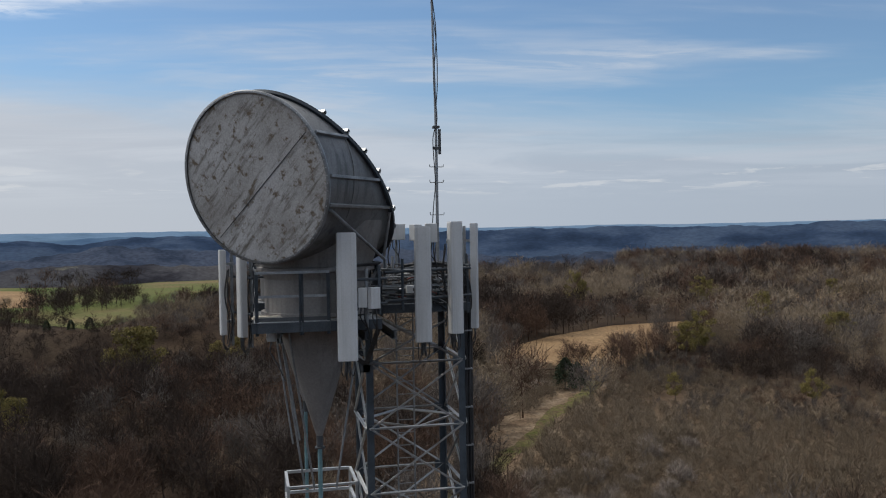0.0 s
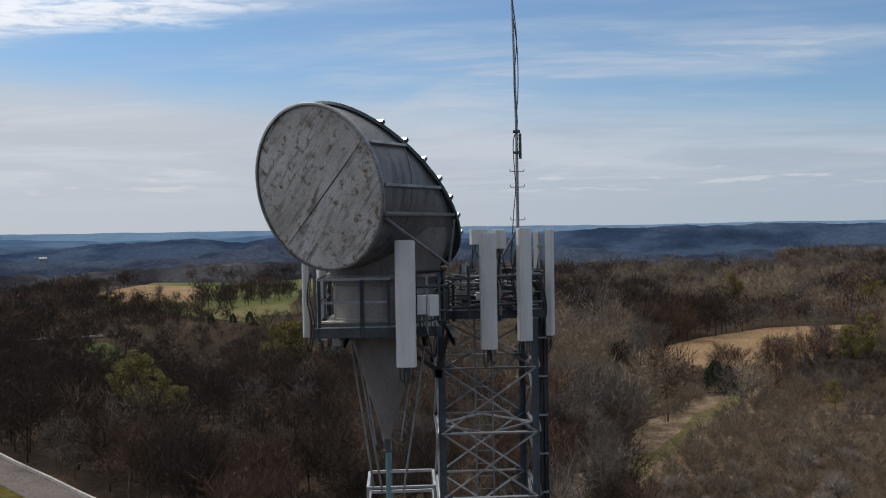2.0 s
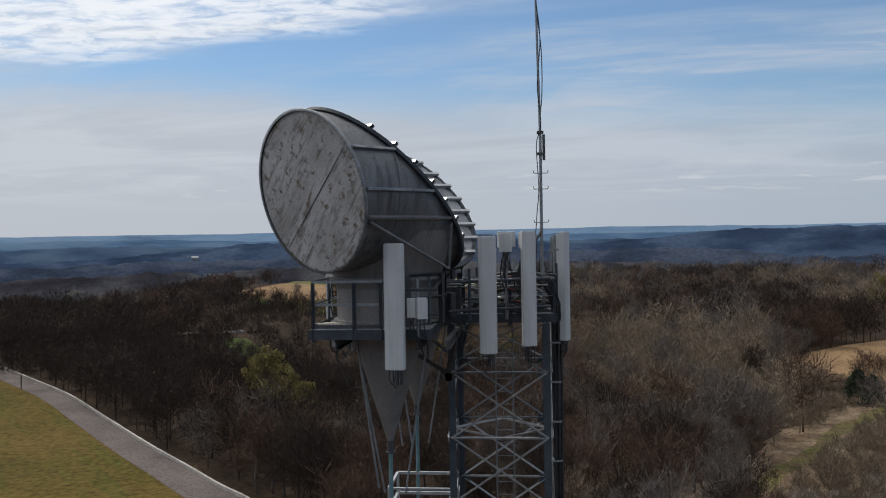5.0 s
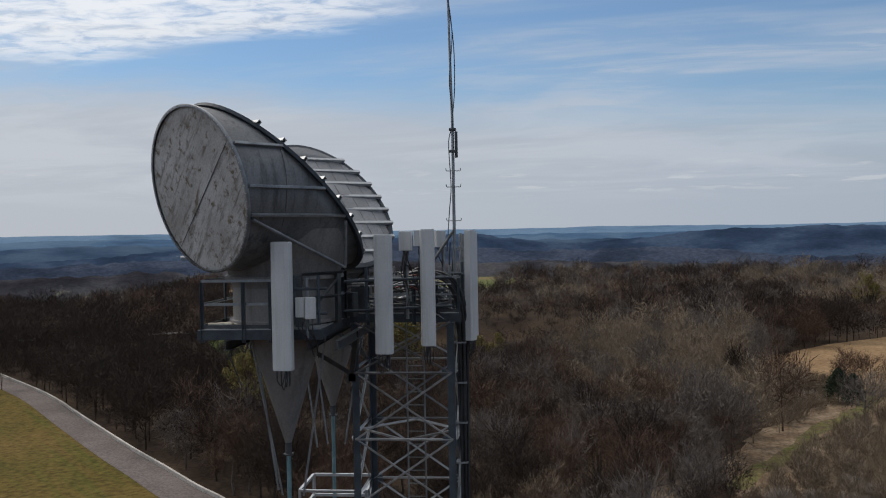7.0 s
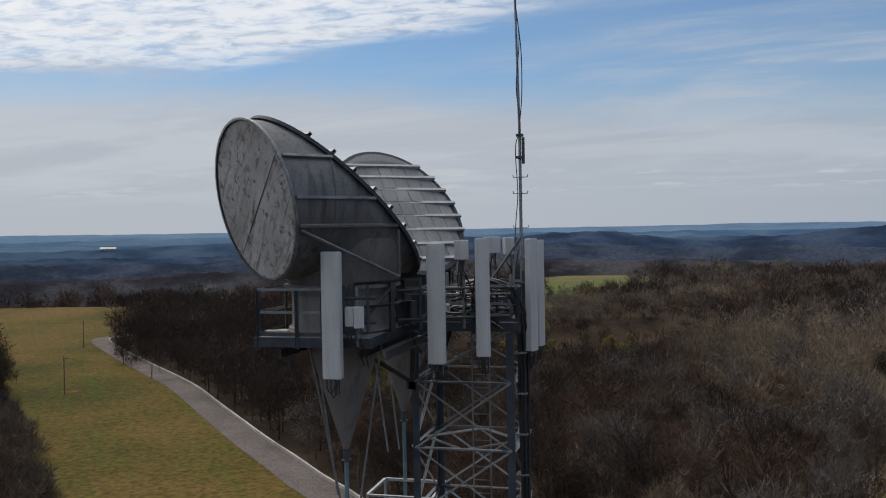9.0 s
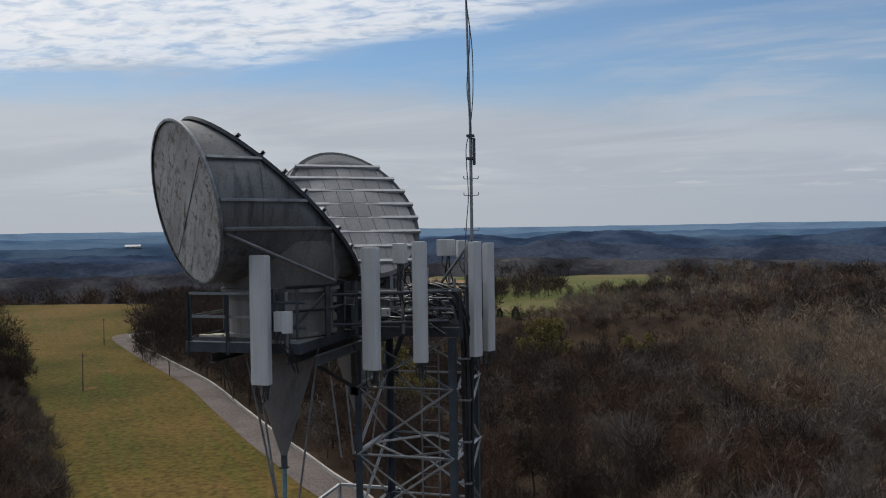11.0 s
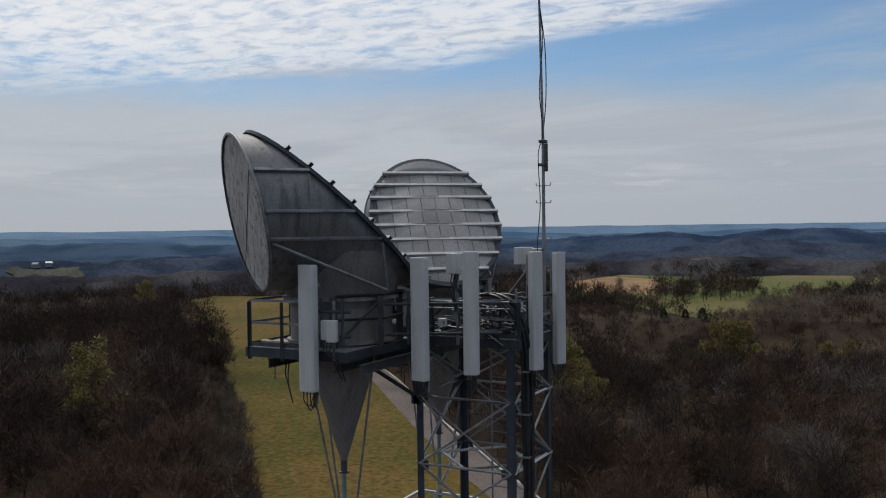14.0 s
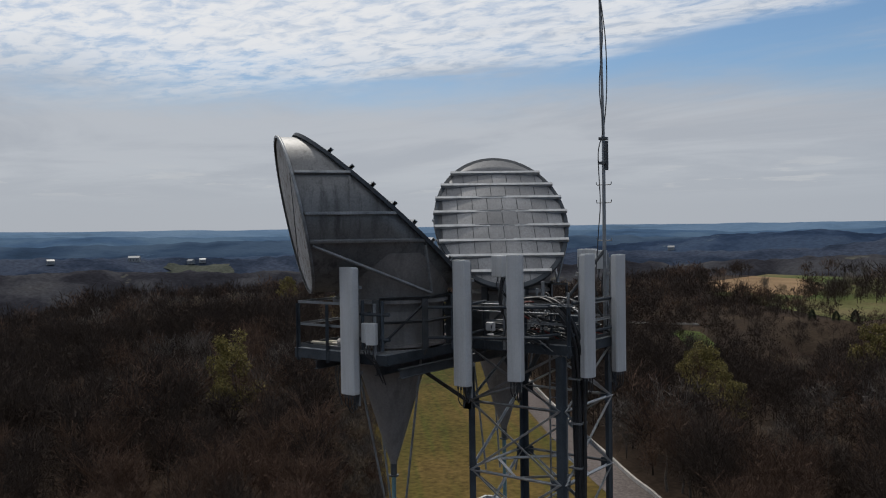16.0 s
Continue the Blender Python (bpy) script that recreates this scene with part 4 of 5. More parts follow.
# ---- cage on the tower's side ----
def side_cage():
    x0, x1, y0, y1, zt, zb = -0.72, 0.78, 4.48, 5.80, -3.46, -4.56
    ob = thing("work_cage", ((x0 + x1) / 2, (y0 + y1) / 2, zb), "small pale work platform with railings on the tower", "platform")
    o = Vector(((x0 + x1) / 2, (y0 + y1) / 2, zb))
    c = [(x0, y0), (x1, y0), (x1, y1), (x0, y1)]
    for i, (x, y) in enumerate(c):
        part("post", angle_bar(bmesh.new(), Vector((x, y, zb)) - o, Vector((x, y, zt)) - o, 0.065, 0.01, 90 * i), M_BRIGHT, ob)
        a, b = c[i], c[(i + 1) % 4]
        for z in (zt, zt - 0.5):
            part("rail", angle_bar(bmesh.new(), Vector((*a, z)) - o, Vector((*b, z)) - o, 0.065, 0.01, 180), M_BRIGHT, ob)
    bm = bmesh.new()
    for k in range(24):
        box(bm, (x0 + (x1 - x0) * (k + 0.5) / 24 - o.x, 0, 0), (0.035, y1 - y0, 0.03))
    part("grating", bm, M_GRATE, ob)
    part("bearer", B((0.25, 0, -0.08), (x1 - x0 + 0.5, 0.1, 0.12)), M_LEG, ob)


side_cage()


# ---- woods ----
def tube(verts, faces, p, q, r0, r1, seg=4):
    p, q = np.array(p, float), np.array(q, float)
    d = q - p
    d /= np.linalg.norm(d) + 1e-9
    x = np.cross(d, (0.31, 0.2, 0.93))
    x /= np.linalg.norm(x) + 1e-9
    y = np.cross(d, x)
    b = len(verts)
    for c, r in ((p, r0), (q, r1)):
        for k in range(seg):
            a = 2 * math.pi * k / seg
            verts.append(c + r * (x * math.cos(a) + y * math.sin(a)))
    for k in range(seg):
        faces.append((b + k, b + (k + 1) % seg, b + seg + (k + 1) % seg, b + seg + k))


def bare_tree_meshes(seed, height, spread, twigs, twig_w=0.035, upright=0.55):
    """Trunk and crown of a leafless tree: limbs that fork twice, then many thin twigs."""
    rnd = np.random.RandomState(seed)
    tv, tf, cv, cf = [], [], [], []
    p = np.zeros(3)
    p[2] = -0.3
    pts = [p]
    for k in range(4):
        p = p + np.array((rnd.normal(0, 0.18), rnd.normal(0, 0.18), height * 0.16))
        pts.append(p)
    r = height * 0.0135
    for k in range(4):
        tube(tv, tf, pts[k], pts[k + 1], r * (1.25 - 0.2 * k), r * (1.05 - 0.2 * k), 6)
    ends = []
    for i in range(9):
        base = pts[2] + (pts[4] - pts[2]) * rnd.uniform(0, 1) if i < 7 else pts[4]
        a = i * 2.4 + rnd.uniform(-0.4, 0.4)
        lean = rnd.uniform(0.25, 0.8) * spread
        d = np.array((math.cos(a) * lean, math.sin(a) * lean, upright + rnd.uniform(0, 0.45)))
        d /= np.linalg.norm(d)
        ln = height * rnd.uniform(0.24, 0.42)
        q = base + d * ln * 0.5
        d2 = d + np.array((rnd.normal(0, 0.15), rnd.normal(0, 0.15), 0.22))
        d2 /= np.linalg.norm(d2)
        e = q + d2 * ln * 0.5
        tube(cv, cf, base, q, r * 0.42, r * 0.28)
        tube(cv, cf, q, e, r * 0.28, r * 0.12)
        for j in range(4):
            s = base + (q - base) * rnd.uniform(0.5, 1) if j < 2 else q + (e - q) * rnd.uniform(0, 1)
            b = d + rnd.normal(0, 0.45, 3)
            b[2] = abs(b[2]) * 0.8 + 0.2
            b /= np.linalg.norm(b)
            f = s + b * height * rnd.uniform(0.10, 0.20)
            tube(cv, cf, s, f, r * 0.16, r * 0.06, 3)
            ends.append((s, f))
        ends.append((q, e))
    nb = len(cv)
    S, F = np.array([a for a, _ in ends]), np.array([b for _, b in ends])
    pick = rnd.randint(0, len(ends), twigs)
    u = rnd.uniform(0.15, 1.05, (twigs, 1))
    o = S[pick] + (F[pick] - S[pick]) * u
    d = (F[pick] - S[pick]) / np.linalg.norm(F[pick] - S[pick], axis=1, keepdims=True) + rnd.normal(0, 0.55, (twigs, 3))
    d[:, 2] += 0.25
    d /= np.linalg.norm(d, axis=1, keepdims=True)
    ln = height * rnd.uniform(0.04, 0.11, (twigs, 1))
    w = np.cross(d, rnd.normal(0, 1, (twigs, 3)))
    w = w / (np.linalg.norm(w, axis=1, keepdims=True) + 1e-9) * twig_w
    tri = np.stack([o - w, o + w, o + d * ln], 1).reshape(-1, 3)
    cv = np.concatenate([np.array(cv), tri])
    cf += [(nb + 3 * k, nb + 3 * k + 1, nb + 3 * k + 2) for k in range(twigs)]
    return np.array(tv), tf, cv, cf


def leaf_cloud(centres, radii, count, size, seed, flat=0.8):
    """Many small leaves spread through clumps, with an uneven outline."""
    rnd = np.random.RandomState(seed)
    pick = rnd.randint(0, len(centres), count)
    d = rnd.normal(0, 1, (count, 3))
    d /= np.linalg.norm(d, axis=1, keepdims=True)
    o = np.array(centres)[pick] + d * (np.array(radii)[pick, None] * rnd.uniform(0.35, 1.08, (count, 1)) ** 0.6) * (1, 1, flat)
    a, b = rnd.normal(0, 1, (count, 3)), rnd.normal(0, 1, (count, 3))
    a = a / np.linalg.norm(a, axis=1, keepdims=True) * size * rnd.uniform(0.6, 1.4, (count, 1))
    b = b / np.linalg.norm(b, axis=1, keepdims=True) * size * rnd.uniform(0.6, 1.4, (count, 1))
    return np.stack([o, o + a, o + b], 1).reshape(-1, 3)


def mesh_of(name, verts, faces, mat):
    me = bpy.data.meshes.new(name)
    me.from_pydata(np.asarray(verts).tolist(), [], faces)
    me.materials.append(mat)
    return me


def inside(x, y, poly):
    c = False
    for (x0, y0), (x1, y1) in zip(poly, poly[1:] + poly[:1]):
        if (y0 > y) != (y1 > y) and x < (x1 - x0) * (y - y0) / (y1 - y0) + x0:
            c = not c
    return c


def near_line(x, y, line, d):
    return any((x - a) ** 2 + (y - b) ** 2 < d * d for a, b in line)


SCRUB = [(22, 60), (30, 100), (44, 122), (62, 146), (80, 168), (104, 170), (122, 150), (128, 118), (112, 84), (90, 60)]
APRON = [(-130, 405), (-132, 335), (-66, 312), (-12, 335), (-18, 430), (-44, 400), (-62, 346)]


sheet("rough_ground", SCRUB, material("dry_bracken", [(0.075, 0.050, 0.033), (0.115, 0.080, 0.053), (0.16, 0.118, 0.078)], 0.08, 0.95, fine=(1.4, 0.5), spec=0.05), "rough brown ground of dead bracken and grass", "ground", 0.03)


FRINGE = [(-40, 52), (-68, 80), (-81, 93), (-104, 118), (-138, 152), (-211, 221), (-337, 340), (-243, 237), (-153, 151), (-103, 103), (-77, 78), (-61, 60), (-51, 50), (-44, 46)]
HEDGE = [(50, 150), (60, 146), (80, 168), (104, 170), (132, 196), (150, 232), (152, 252), (127, 228), (97, 198), (80, 182), (70, 200), (58, 206), (46, 190), (44, 168)]
GLADE = [(-112, 284), (-103, 272), (-92, 258), (-80, 257), (-71, 262), (-77, 270), (-90, 276), (-101, 288)]
STRIP = [(258, 372), (266, 352), (300, 372), (345, 402), (352, 424), (318, 408), (280, 384)]


def draped(name, outline, mat, label, lift=0.35):
    """A small patch of open ground that follows the land."""
    cx, cy = sum(p[0] for p in outline) / len(outline), sum(p[1] for p in outline) / len(outline)
    rim = dense(outline + outline[:1], 3)[:-1]
    rows = [[(cx + (x - cx) * k / 5, cy + (y - cy) * k / 5, gz(cx + (x - cx) * k / 5, cy + (y - cy) * k / 5) + lift) for x, y in rim] for k in range(5, 0, -1)]
    bm = skin(rows)
    bm.faces.new(list(bm.verts)[-len(rim):])
    bmesh.ops.recalc_face_normals(bm, faces=bm.faces[:])
    return tagged(link(name, bm, mat), label, "field", kind="structure")


draped("woodland_glade", GLADE, M_MEADOW, "small grassy glade inside the brown woods")
draped("straw_strip", STRIP, M_STRAW, "thin strip of dry straw field behind trees")


def open_land(x, y):
    return (any((x - a) ** 2 + (y - b) ** 2 < 56 for a, b, _ in BUDDING) or any((x - a) ** 2 + (y - b) ** 2 < 14 for a, b, _ in SPRUCE) or inside(x, y, FIELD) or inside(x, y, STRAW) or inside(x, y, GLADE) or inside(x, y, STRIP)
            or ((inside(x, y, MEADOW) or inside(x, y, TAN)) and ((x - CLUMP[0]) / CLUMP[2]) ** 2 + ((y - CLUMP[1]) / CLUMP[3]) ** 2 > 1) or near_line(x, y, ROAD[:48], 5.2) or near_line(x, y, TRAIL, 4.8) or math.hypot(x, y) < 40
            or inside(x, y, offset_line(ROAD, -3)[:44] + [(-64, 83), (0, 30)]))


def crown_twigs(seed, h, rad, low, n, w, ln, clumps=24):
    """Short fine twigs gathered in clumps round a crown, so that its outline is lumpy and has gaps."""
    rnd = np.random.RandomState(seed)
    c = rnd.normal(0, 1, (clumps, 3))
    c[:, 2] = rnd.uniform(-0.95, 1.2, clumps)
    c /= np.linalg.norm(c, axis=1, keepdims=True)
    c *= rnd.uniform(0.45, 0.78, (clumps, 1))
    size = rnd.uniform(0.24, 0.44, (clumps, 1))
    pick = rnd.randint(0, clumps, n)
    u = rnd.normal(0, 1, (n, 3))
    u /= np.linalg.norm(u, axis=1, keepdims=True)
    q = c[pick] + u * size[pick] * rnd.uniform(0.2, 1.0, (n, 1)) ** 0.5
    half = h * (1 - low) * 0.5
    o = q * (rad, rad, half) + (0, 0, h * low + half * 0.92)
    out = u * 0.8 + q + rnd.normal(0, 0.35, (n, 3))
    d = out * 0.25 + rnd.normal(0, 0.5, (n, 3)) + (0, 0, 0.62)
    d /= np.linalg.norm(d, axis=1, keepdims=True)
    s = np.cross(d, out)
    s = s / (np.linalg.norm(s, axis=1, keepdims=True) + 1e-9) * w * rnd.uniform(0.5, 1.5, (n, 1))
    return np.stack([o - s, o + s, o + d * ln * rnd.uniform(0.5, 1.5, (n, 1))], 1).reshape(-1, 3)


# place and size of each tree in first leaf
BUDDING = [(-30, 229, 1.65), (-34, 224, 1.45), (143, 360, 1.2), (149, 364, 1.0), (162, 247, 0.9), (170, 252, 1.0), (114, 201, 0.9), (120, 205, 1.0), (162, 205, 0.8), (168, 209, 0.9), (193, 336, 1.1), (200, 340, 0.9), (-41, 144, 0.8), (107, 137, 0.6),
           (-119, 96, 1.3), (-125, 100, 1.15), (-295, 276, 1.2), (-301, 280, 1.1), (-57, 170, 1.0), (-46, 153, 0.8), (-53, 161, 1.0), (-61, 178, 0.9), (-6, 288, 0.9), (-12, 292, 0.8), (-236, 202, 0.8), (-246, 208, 0.7), (84, 150, 0.45), (255, 330, 1.0)]
SPRUCE = [(68, 171, 0.9), (72, 174, 0.7), (-62, 345, 0.6), (-69, 346, 0.5), (-78, 347, 0.5)]
LONE = [(75, 186), (79, 184), (88, 186), (95, 196), (104, 200), (112, 210), (122, 220), (131, 230), (64, 196), (60, 202), (138, 240), (86, 181), (145, 246), (63, 182), (72, 180), (82, 178), (92, 190), (99, 194), (58, 192), (54, 198), (108, 205), (118, 214), (-128, 455), (-118, 450), (-52, 440)]
CLUMP = (-88, 480, 26, 62)


def relief(x, y):
    """How tall the woods stand, in slow swells."""
    return 0.98 + 0.36 * noise.noise((x * 0.016, y * 0.016, 1.5)) + 0.25 * noise.noise((x * 0.045, y * 0.045, 8.5))


def plant_woods():
    rnd = random.Random(5)

    def meshes(seed, h, spread, twigs, rad, low, extra, w, crown_mat=M_TWIG):
        tv, tf, cv, cf = bare_tree_meshes(seed, h, spread, twigs, 0.022)
        more = crown_twigs(seed, h, rad, low, extra, w, 1.15)
        b = len(cv)
        cf = cf + [(b + 3 * k, b + 3 * k + 1, b + 3 * k + 2) for k in range(extra)]
        return mesh_of("trunk", tv, tf, M_BARK), mesh_of("crown", np.concatenate([cv, more]), cf, crown_mat)

    tall = [meshes(10 + k, h, s, 450, rad, 0.12, 1800, 0.030, M_TWIGS[(0, 1, 2, 0, 1, 3)[k]]) for k, (h, s, rad) in enumerate(((14, 1.2, 4.4), (12.5, 1.3, 4.6), (15, 1.1, 4.2), (11.5, 1.3, 4.8), (13.5, 1.0, 3.8), (10.5, 1.4, 4.4)))]
    bushes = [meshes(30 + k, 3.6 + 0.8 * k, 1.6, 200, 2.0, 0.0, 800, 0.018, M_TWIGS[(3, 2, 3)[k]]) for k in range(3)]
    pale = [meshes(40, 3.4, 1.6, 200, 2.4, 0.05, 1300, 0.045, M_BLOSSOM)]

    def plant(name, parts, x, y, scale, label, category, group):
        ob = thing(name, pose(x, y, gz(x, y) + 0.1, 0, 0, rnd.uniform(0, 360)) @ Matrix.Scale(scale, 4), label, category, group)
        for me in parts:
            c = new(me.name.split(".")[0], me)
            c.parent = ob
        return ob

    # trees in first leaf
    leafy = []
    for k in range(3):
        tv, tf, cv, cf = bare_tree_meshes(50 + k, 10.5 + k, 1.2, 300, 0.022)
        rn = np.random.RandomState(80 + k)
        cen = []
        for j in range(30):
            a, u = rn.uniform(0, 6.28), rn.uniform(0, 1)
            q = 4.2 * math.sin(math.pi * (0.18 + 0.72 * u)) * rn.uniform(0.3, 1.0)
            cen.append((q * math.cos(a), q * math.sin(a), 3.6 + (6.8 + k) * u))
        lv = leaf_cloud(cen, [rn.uniform(0.6, 1.3) for _ in cen], 4600, 0.29, 90 + k)
        leafy.append((mesh_of("trunk", tv, tf, M_BARK), mesh_of("limb_mass", cv, cf, M_TWIG), mesh_of("crown", lv, np.arange(len(lv)).reshape(-1, 3).tolist(), M_BUD)))
    for i, (x, y, size) in enumerate(BUDDING):
        plant("budding_tree", leafy[i % 3], x, y, size * 1.1, "woodland tree in first yellow-green leaf", "tree", "trees in first leaf")
    # evergreens
    cone_leaves = []
    rn = np.random.RandomState(99)
    t = rn.uniform(0, 1, 3200) ** 0.8
    a = rn.uniform(0, 2 * math.pi, 3200)
    rr = (1 - t ** 1.8) ** 0.7 * 2.7 * rn.uniform(0.55, 1.1, 3200) * (1 + 0.2 * np.sin(a * 5 + t * 30))
    o = np.stack([rr * np.cos(a), rr * np.sin(a), 0.5 + t * 7.5], 1)
    d = np.stack([np.cos(a), np.sin(a), rn.uniform(-0.6, 0.3, 3200)], 1) * 0.5
    s = rn.normal(0, 0.14, (3200, 3))
    nv = np.stack([o - s, o + s, o + d], 1).reshape(-1, 3)
    tv, tf = [], []
    tube(tv, tf, (0, 0, -0.2), (0, 0, 7.4), 0.16, 0.03, 6)
    spruce = (mesh_of("trunk", tv, tf, M_BARK), mesh_of("crown", nv, np.arange(len(nv)).reshape(-1, 3).tolist(), M_NEEDLE))
    for x, y, k in SPRUCE:
        plant("evergreen_tree", spruce, x, y, k, "dark green conifer at the field's edge", "tree", "conifers")
    for x, y in LONE:
        plant("bare_tree", tall[rnd.randrange(6)], x, y, rnd.uniform(0.7, 0.95), "leafless tree standing at the field's edge", "tree", "bare woodland trees")
    for x, y in ((36, 98), (41, 101), (45, 99), (49, 104), (39, 94), (57, 167), (61, 168), (53, 165), (33, 93), (46, 94), (50, 97), (54, 101), (58, 108), (61, 113), (44, 90), (48, 108), (53, 92), (64, 120), (57, 96), (38, 88), (60, 103), (66, 111), (50, 88)):
        plant("shrub", pale[0], x, y, rnd.uniform(0.5, 0.95), "pale blossoming shrub beside the track", "shrub", "scrub beside the track")

    near, mid, far, brush = [], [], [], []
    cell = {}
    for tries in range(110000):
        r = math.sqrt(rnd.uniform(62 ** 2, 1000 ** 2))
        if tries % 2 == 0:
            r = math.sqrt(rnd.uniform(62 ** 2, 330 ** 2))
        a = rnd.uniform(49, 159)
        if r > 690 and 66 < a < 114 or r > 880 and a <= 66:
            continue
        x, y = r * math.cos(radians(a)) + 3, r * math.sin(radians(a)) - 6
        low = inside(x, y, SCRUB) or inside(x, y, FRINGE) or inside(x, y, HEDGE)
        gap = 2.0 if low else 3.9 if inside(x, y, APRON) else (6.0 if r < 300 else 8.0 if r < 480 else 10.5)
        key = (int(x // gap), int(y // gap), gap)
        if key in cell or open_land(x, y):
            continue
        cell[key] = 1
        (brush if low and (r >= 120 or inside(x, y, FRINGE) or inside(x, y, HEDGE)) else near if r < 120 else mid if r < 300 else far).append((x, y, r))
    near.sort(key=lambda p: p[2])
    trees = shrubs = 0
    for x, y, r in near:
        if inside(x, y, SCRUB):
            if shrubs < 200:
                shrubs += 1
                plant("shrub", bushes[rnd.randrange(3)], x, y, rnd.uniform(0.5, 1.0), "leafless brown shrub in the scrub", "shrub", "scrub beside the track")
            else:
                brush.append((x, y, r))
        elif trees < 270:
            trees += 1
            # left trees take only dark and russet twigs, backlit shade in their colour
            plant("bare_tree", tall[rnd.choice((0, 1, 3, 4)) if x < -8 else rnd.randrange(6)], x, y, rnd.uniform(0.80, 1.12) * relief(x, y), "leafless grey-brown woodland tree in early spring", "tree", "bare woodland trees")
        else:
            mid.append((x, y, r))

    def mass(name, spots, variants, label, shift=0.0):
        out, tone = [], []
        for x, y, r in spots:
            scale = rnd.choice((0.62, 0.8, 0.95, 1.05, 1.2)) * rnd.uniform(0.9, 1.12) * relief(x, y) * (0.68 if inside(x, y, APRON) else 0.8 if abs(x + 45) < 70 and 215 < y < 345 else 1)
            v = variants[rnd.randrange(len(variants))]
            # tan scrub rightward; leftward tones darkened, putting backlit shade into the twig colour
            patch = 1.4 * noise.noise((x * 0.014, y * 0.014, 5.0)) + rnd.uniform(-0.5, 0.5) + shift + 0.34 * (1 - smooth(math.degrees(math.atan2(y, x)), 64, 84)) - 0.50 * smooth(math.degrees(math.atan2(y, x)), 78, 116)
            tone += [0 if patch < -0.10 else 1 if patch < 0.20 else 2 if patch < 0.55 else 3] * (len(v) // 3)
            a = rnd.uniform(0, 6.28)
            c, n = math.cos(a) * scale, math.sin(a) * scale
            out.append(np.stack([v[:, 0] * c - v[:, 1] * n + x, v[:, 0] * n + v[:, 1] * c + y, v[:, 2] * scale + gz(x, y)], 1))
        V = np.concatenate(out).astype(np.float32)
        me = bpy.data.meshes.new(name)
        me.vertices.add(len(V))
        me.vertices.foreach_set("co", V.ravel())
        me.loops.add(len(V))
        me.loops.foreach_set("vertex_index", np.arange(len(V), dtype=np.int32))
        me.polygons.add(len(V) // 3)
        me.polygons.foreach_set("loop_start", np.arange(0, len(V), 3, dtype=np.int32))
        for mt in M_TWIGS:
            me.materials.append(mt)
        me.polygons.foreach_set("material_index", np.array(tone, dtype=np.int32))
        me.update(calc_edges=True)
        tagged(new(name, me), label, "woods", kind="stuff")

    def stuff_tree(seed, h, rad, n, w, ln, low=0.10):
        tr = np.array([[(-0.13, 0, 0), (0.13, 0, 0), (0.3, 0.4, h * 0.8)], [(0, -0.13, 0), (0, 0.13, 0), (-0.3, -0.4, h * 0.75)]], float).reshape(-1, 3)
        rn = np.random.RandomState(seed)
        limb = []
        for k in range(7):
            a = k * 0.9 + rn.uniform(0, 0.5)
            b = np.array((0, 0, h * rn.uniform(0.25, 0.5)))
            e = b + np.array((math.cos(a) * rad * 0.8, math.sin(a) * rad * 0.8, h * rn.uniform(0.25, 0.42)))
            limb += [b - (0, 0, 0.09), b + (0, 0, 0.09), e]
        return np.concatenate([crown_twigs(seed, h, rad, low, n, w, ln), tr, np.array(limb)])

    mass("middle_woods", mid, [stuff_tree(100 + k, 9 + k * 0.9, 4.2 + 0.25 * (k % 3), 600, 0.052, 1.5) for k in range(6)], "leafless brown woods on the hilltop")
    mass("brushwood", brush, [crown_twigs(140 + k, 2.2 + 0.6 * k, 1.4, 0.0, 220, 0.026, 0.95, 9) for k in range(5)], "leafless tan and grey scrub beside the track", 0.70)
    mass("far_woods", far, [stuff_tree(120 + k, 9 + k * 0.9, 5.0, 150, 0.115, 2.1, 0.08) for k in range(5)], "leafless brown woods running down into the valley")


plant_woods()


# ---- distant hills, haze put into their colours ----
RIDGE = [(-60, 6), (-39, 4), (-30, 5), (-20, 3), (-16, 6), (-12, 8), (-9, 13), (-2, 26), (0, 20), (3, 10), (8, 11), (10, 20), (13, 12), (15, 16), (19, 18), (22, 28), (30, 40), (60, 44), (90, 40)]


def crest(b, dist, dip, rough, seed):
    """Height of a ridge's crest. dip: how far it lies under the horizon, by bearing, in 1/1525 of the distance."""
    px = float(np.interp(b, [p for p, _ in dip], [q for _, q in dip])) if isinstance(dip, list) else dip
    px += rough * (noise.noise((b * 0.09, seed, 0)) + 0.5 * noise.noise((b * 0.31, seed, 4)) + 0.30 * noise.noise((b * 0.95, seed, 2)))
    return 2.5 + dist * (0.0036 - px / 1525)


def slope_point(b, u, dist, dip, rough, seed, base):
    """A point on a ridge's near slope: u runs from its foot to the crest."""
    a = radians(90 + b)
    h = crest(b, dist, dip, rough, seed)
    d = dist * (0.72 + 0.28 * u)
    x, y = d * math.cos(a), d * math.sin(a)
    k = dist / 1300
    fold = 16 * noise.noise((x / (170 * k), y / (170 * k), seed)) * math.sin(math.pi * u)
    canopy = (2.6 * noise.noise((x / 13, y / 13, seed)) + 2.2 * noise.noise((x / 31, y / 31, seed + 3))) * max(0.0, 1.25 - 0.25 * k * k)
    return x, y, base + (h - base) * (0.55 * u + 0.45 * smooth(u, 0, 1)) + k * fold + canopy


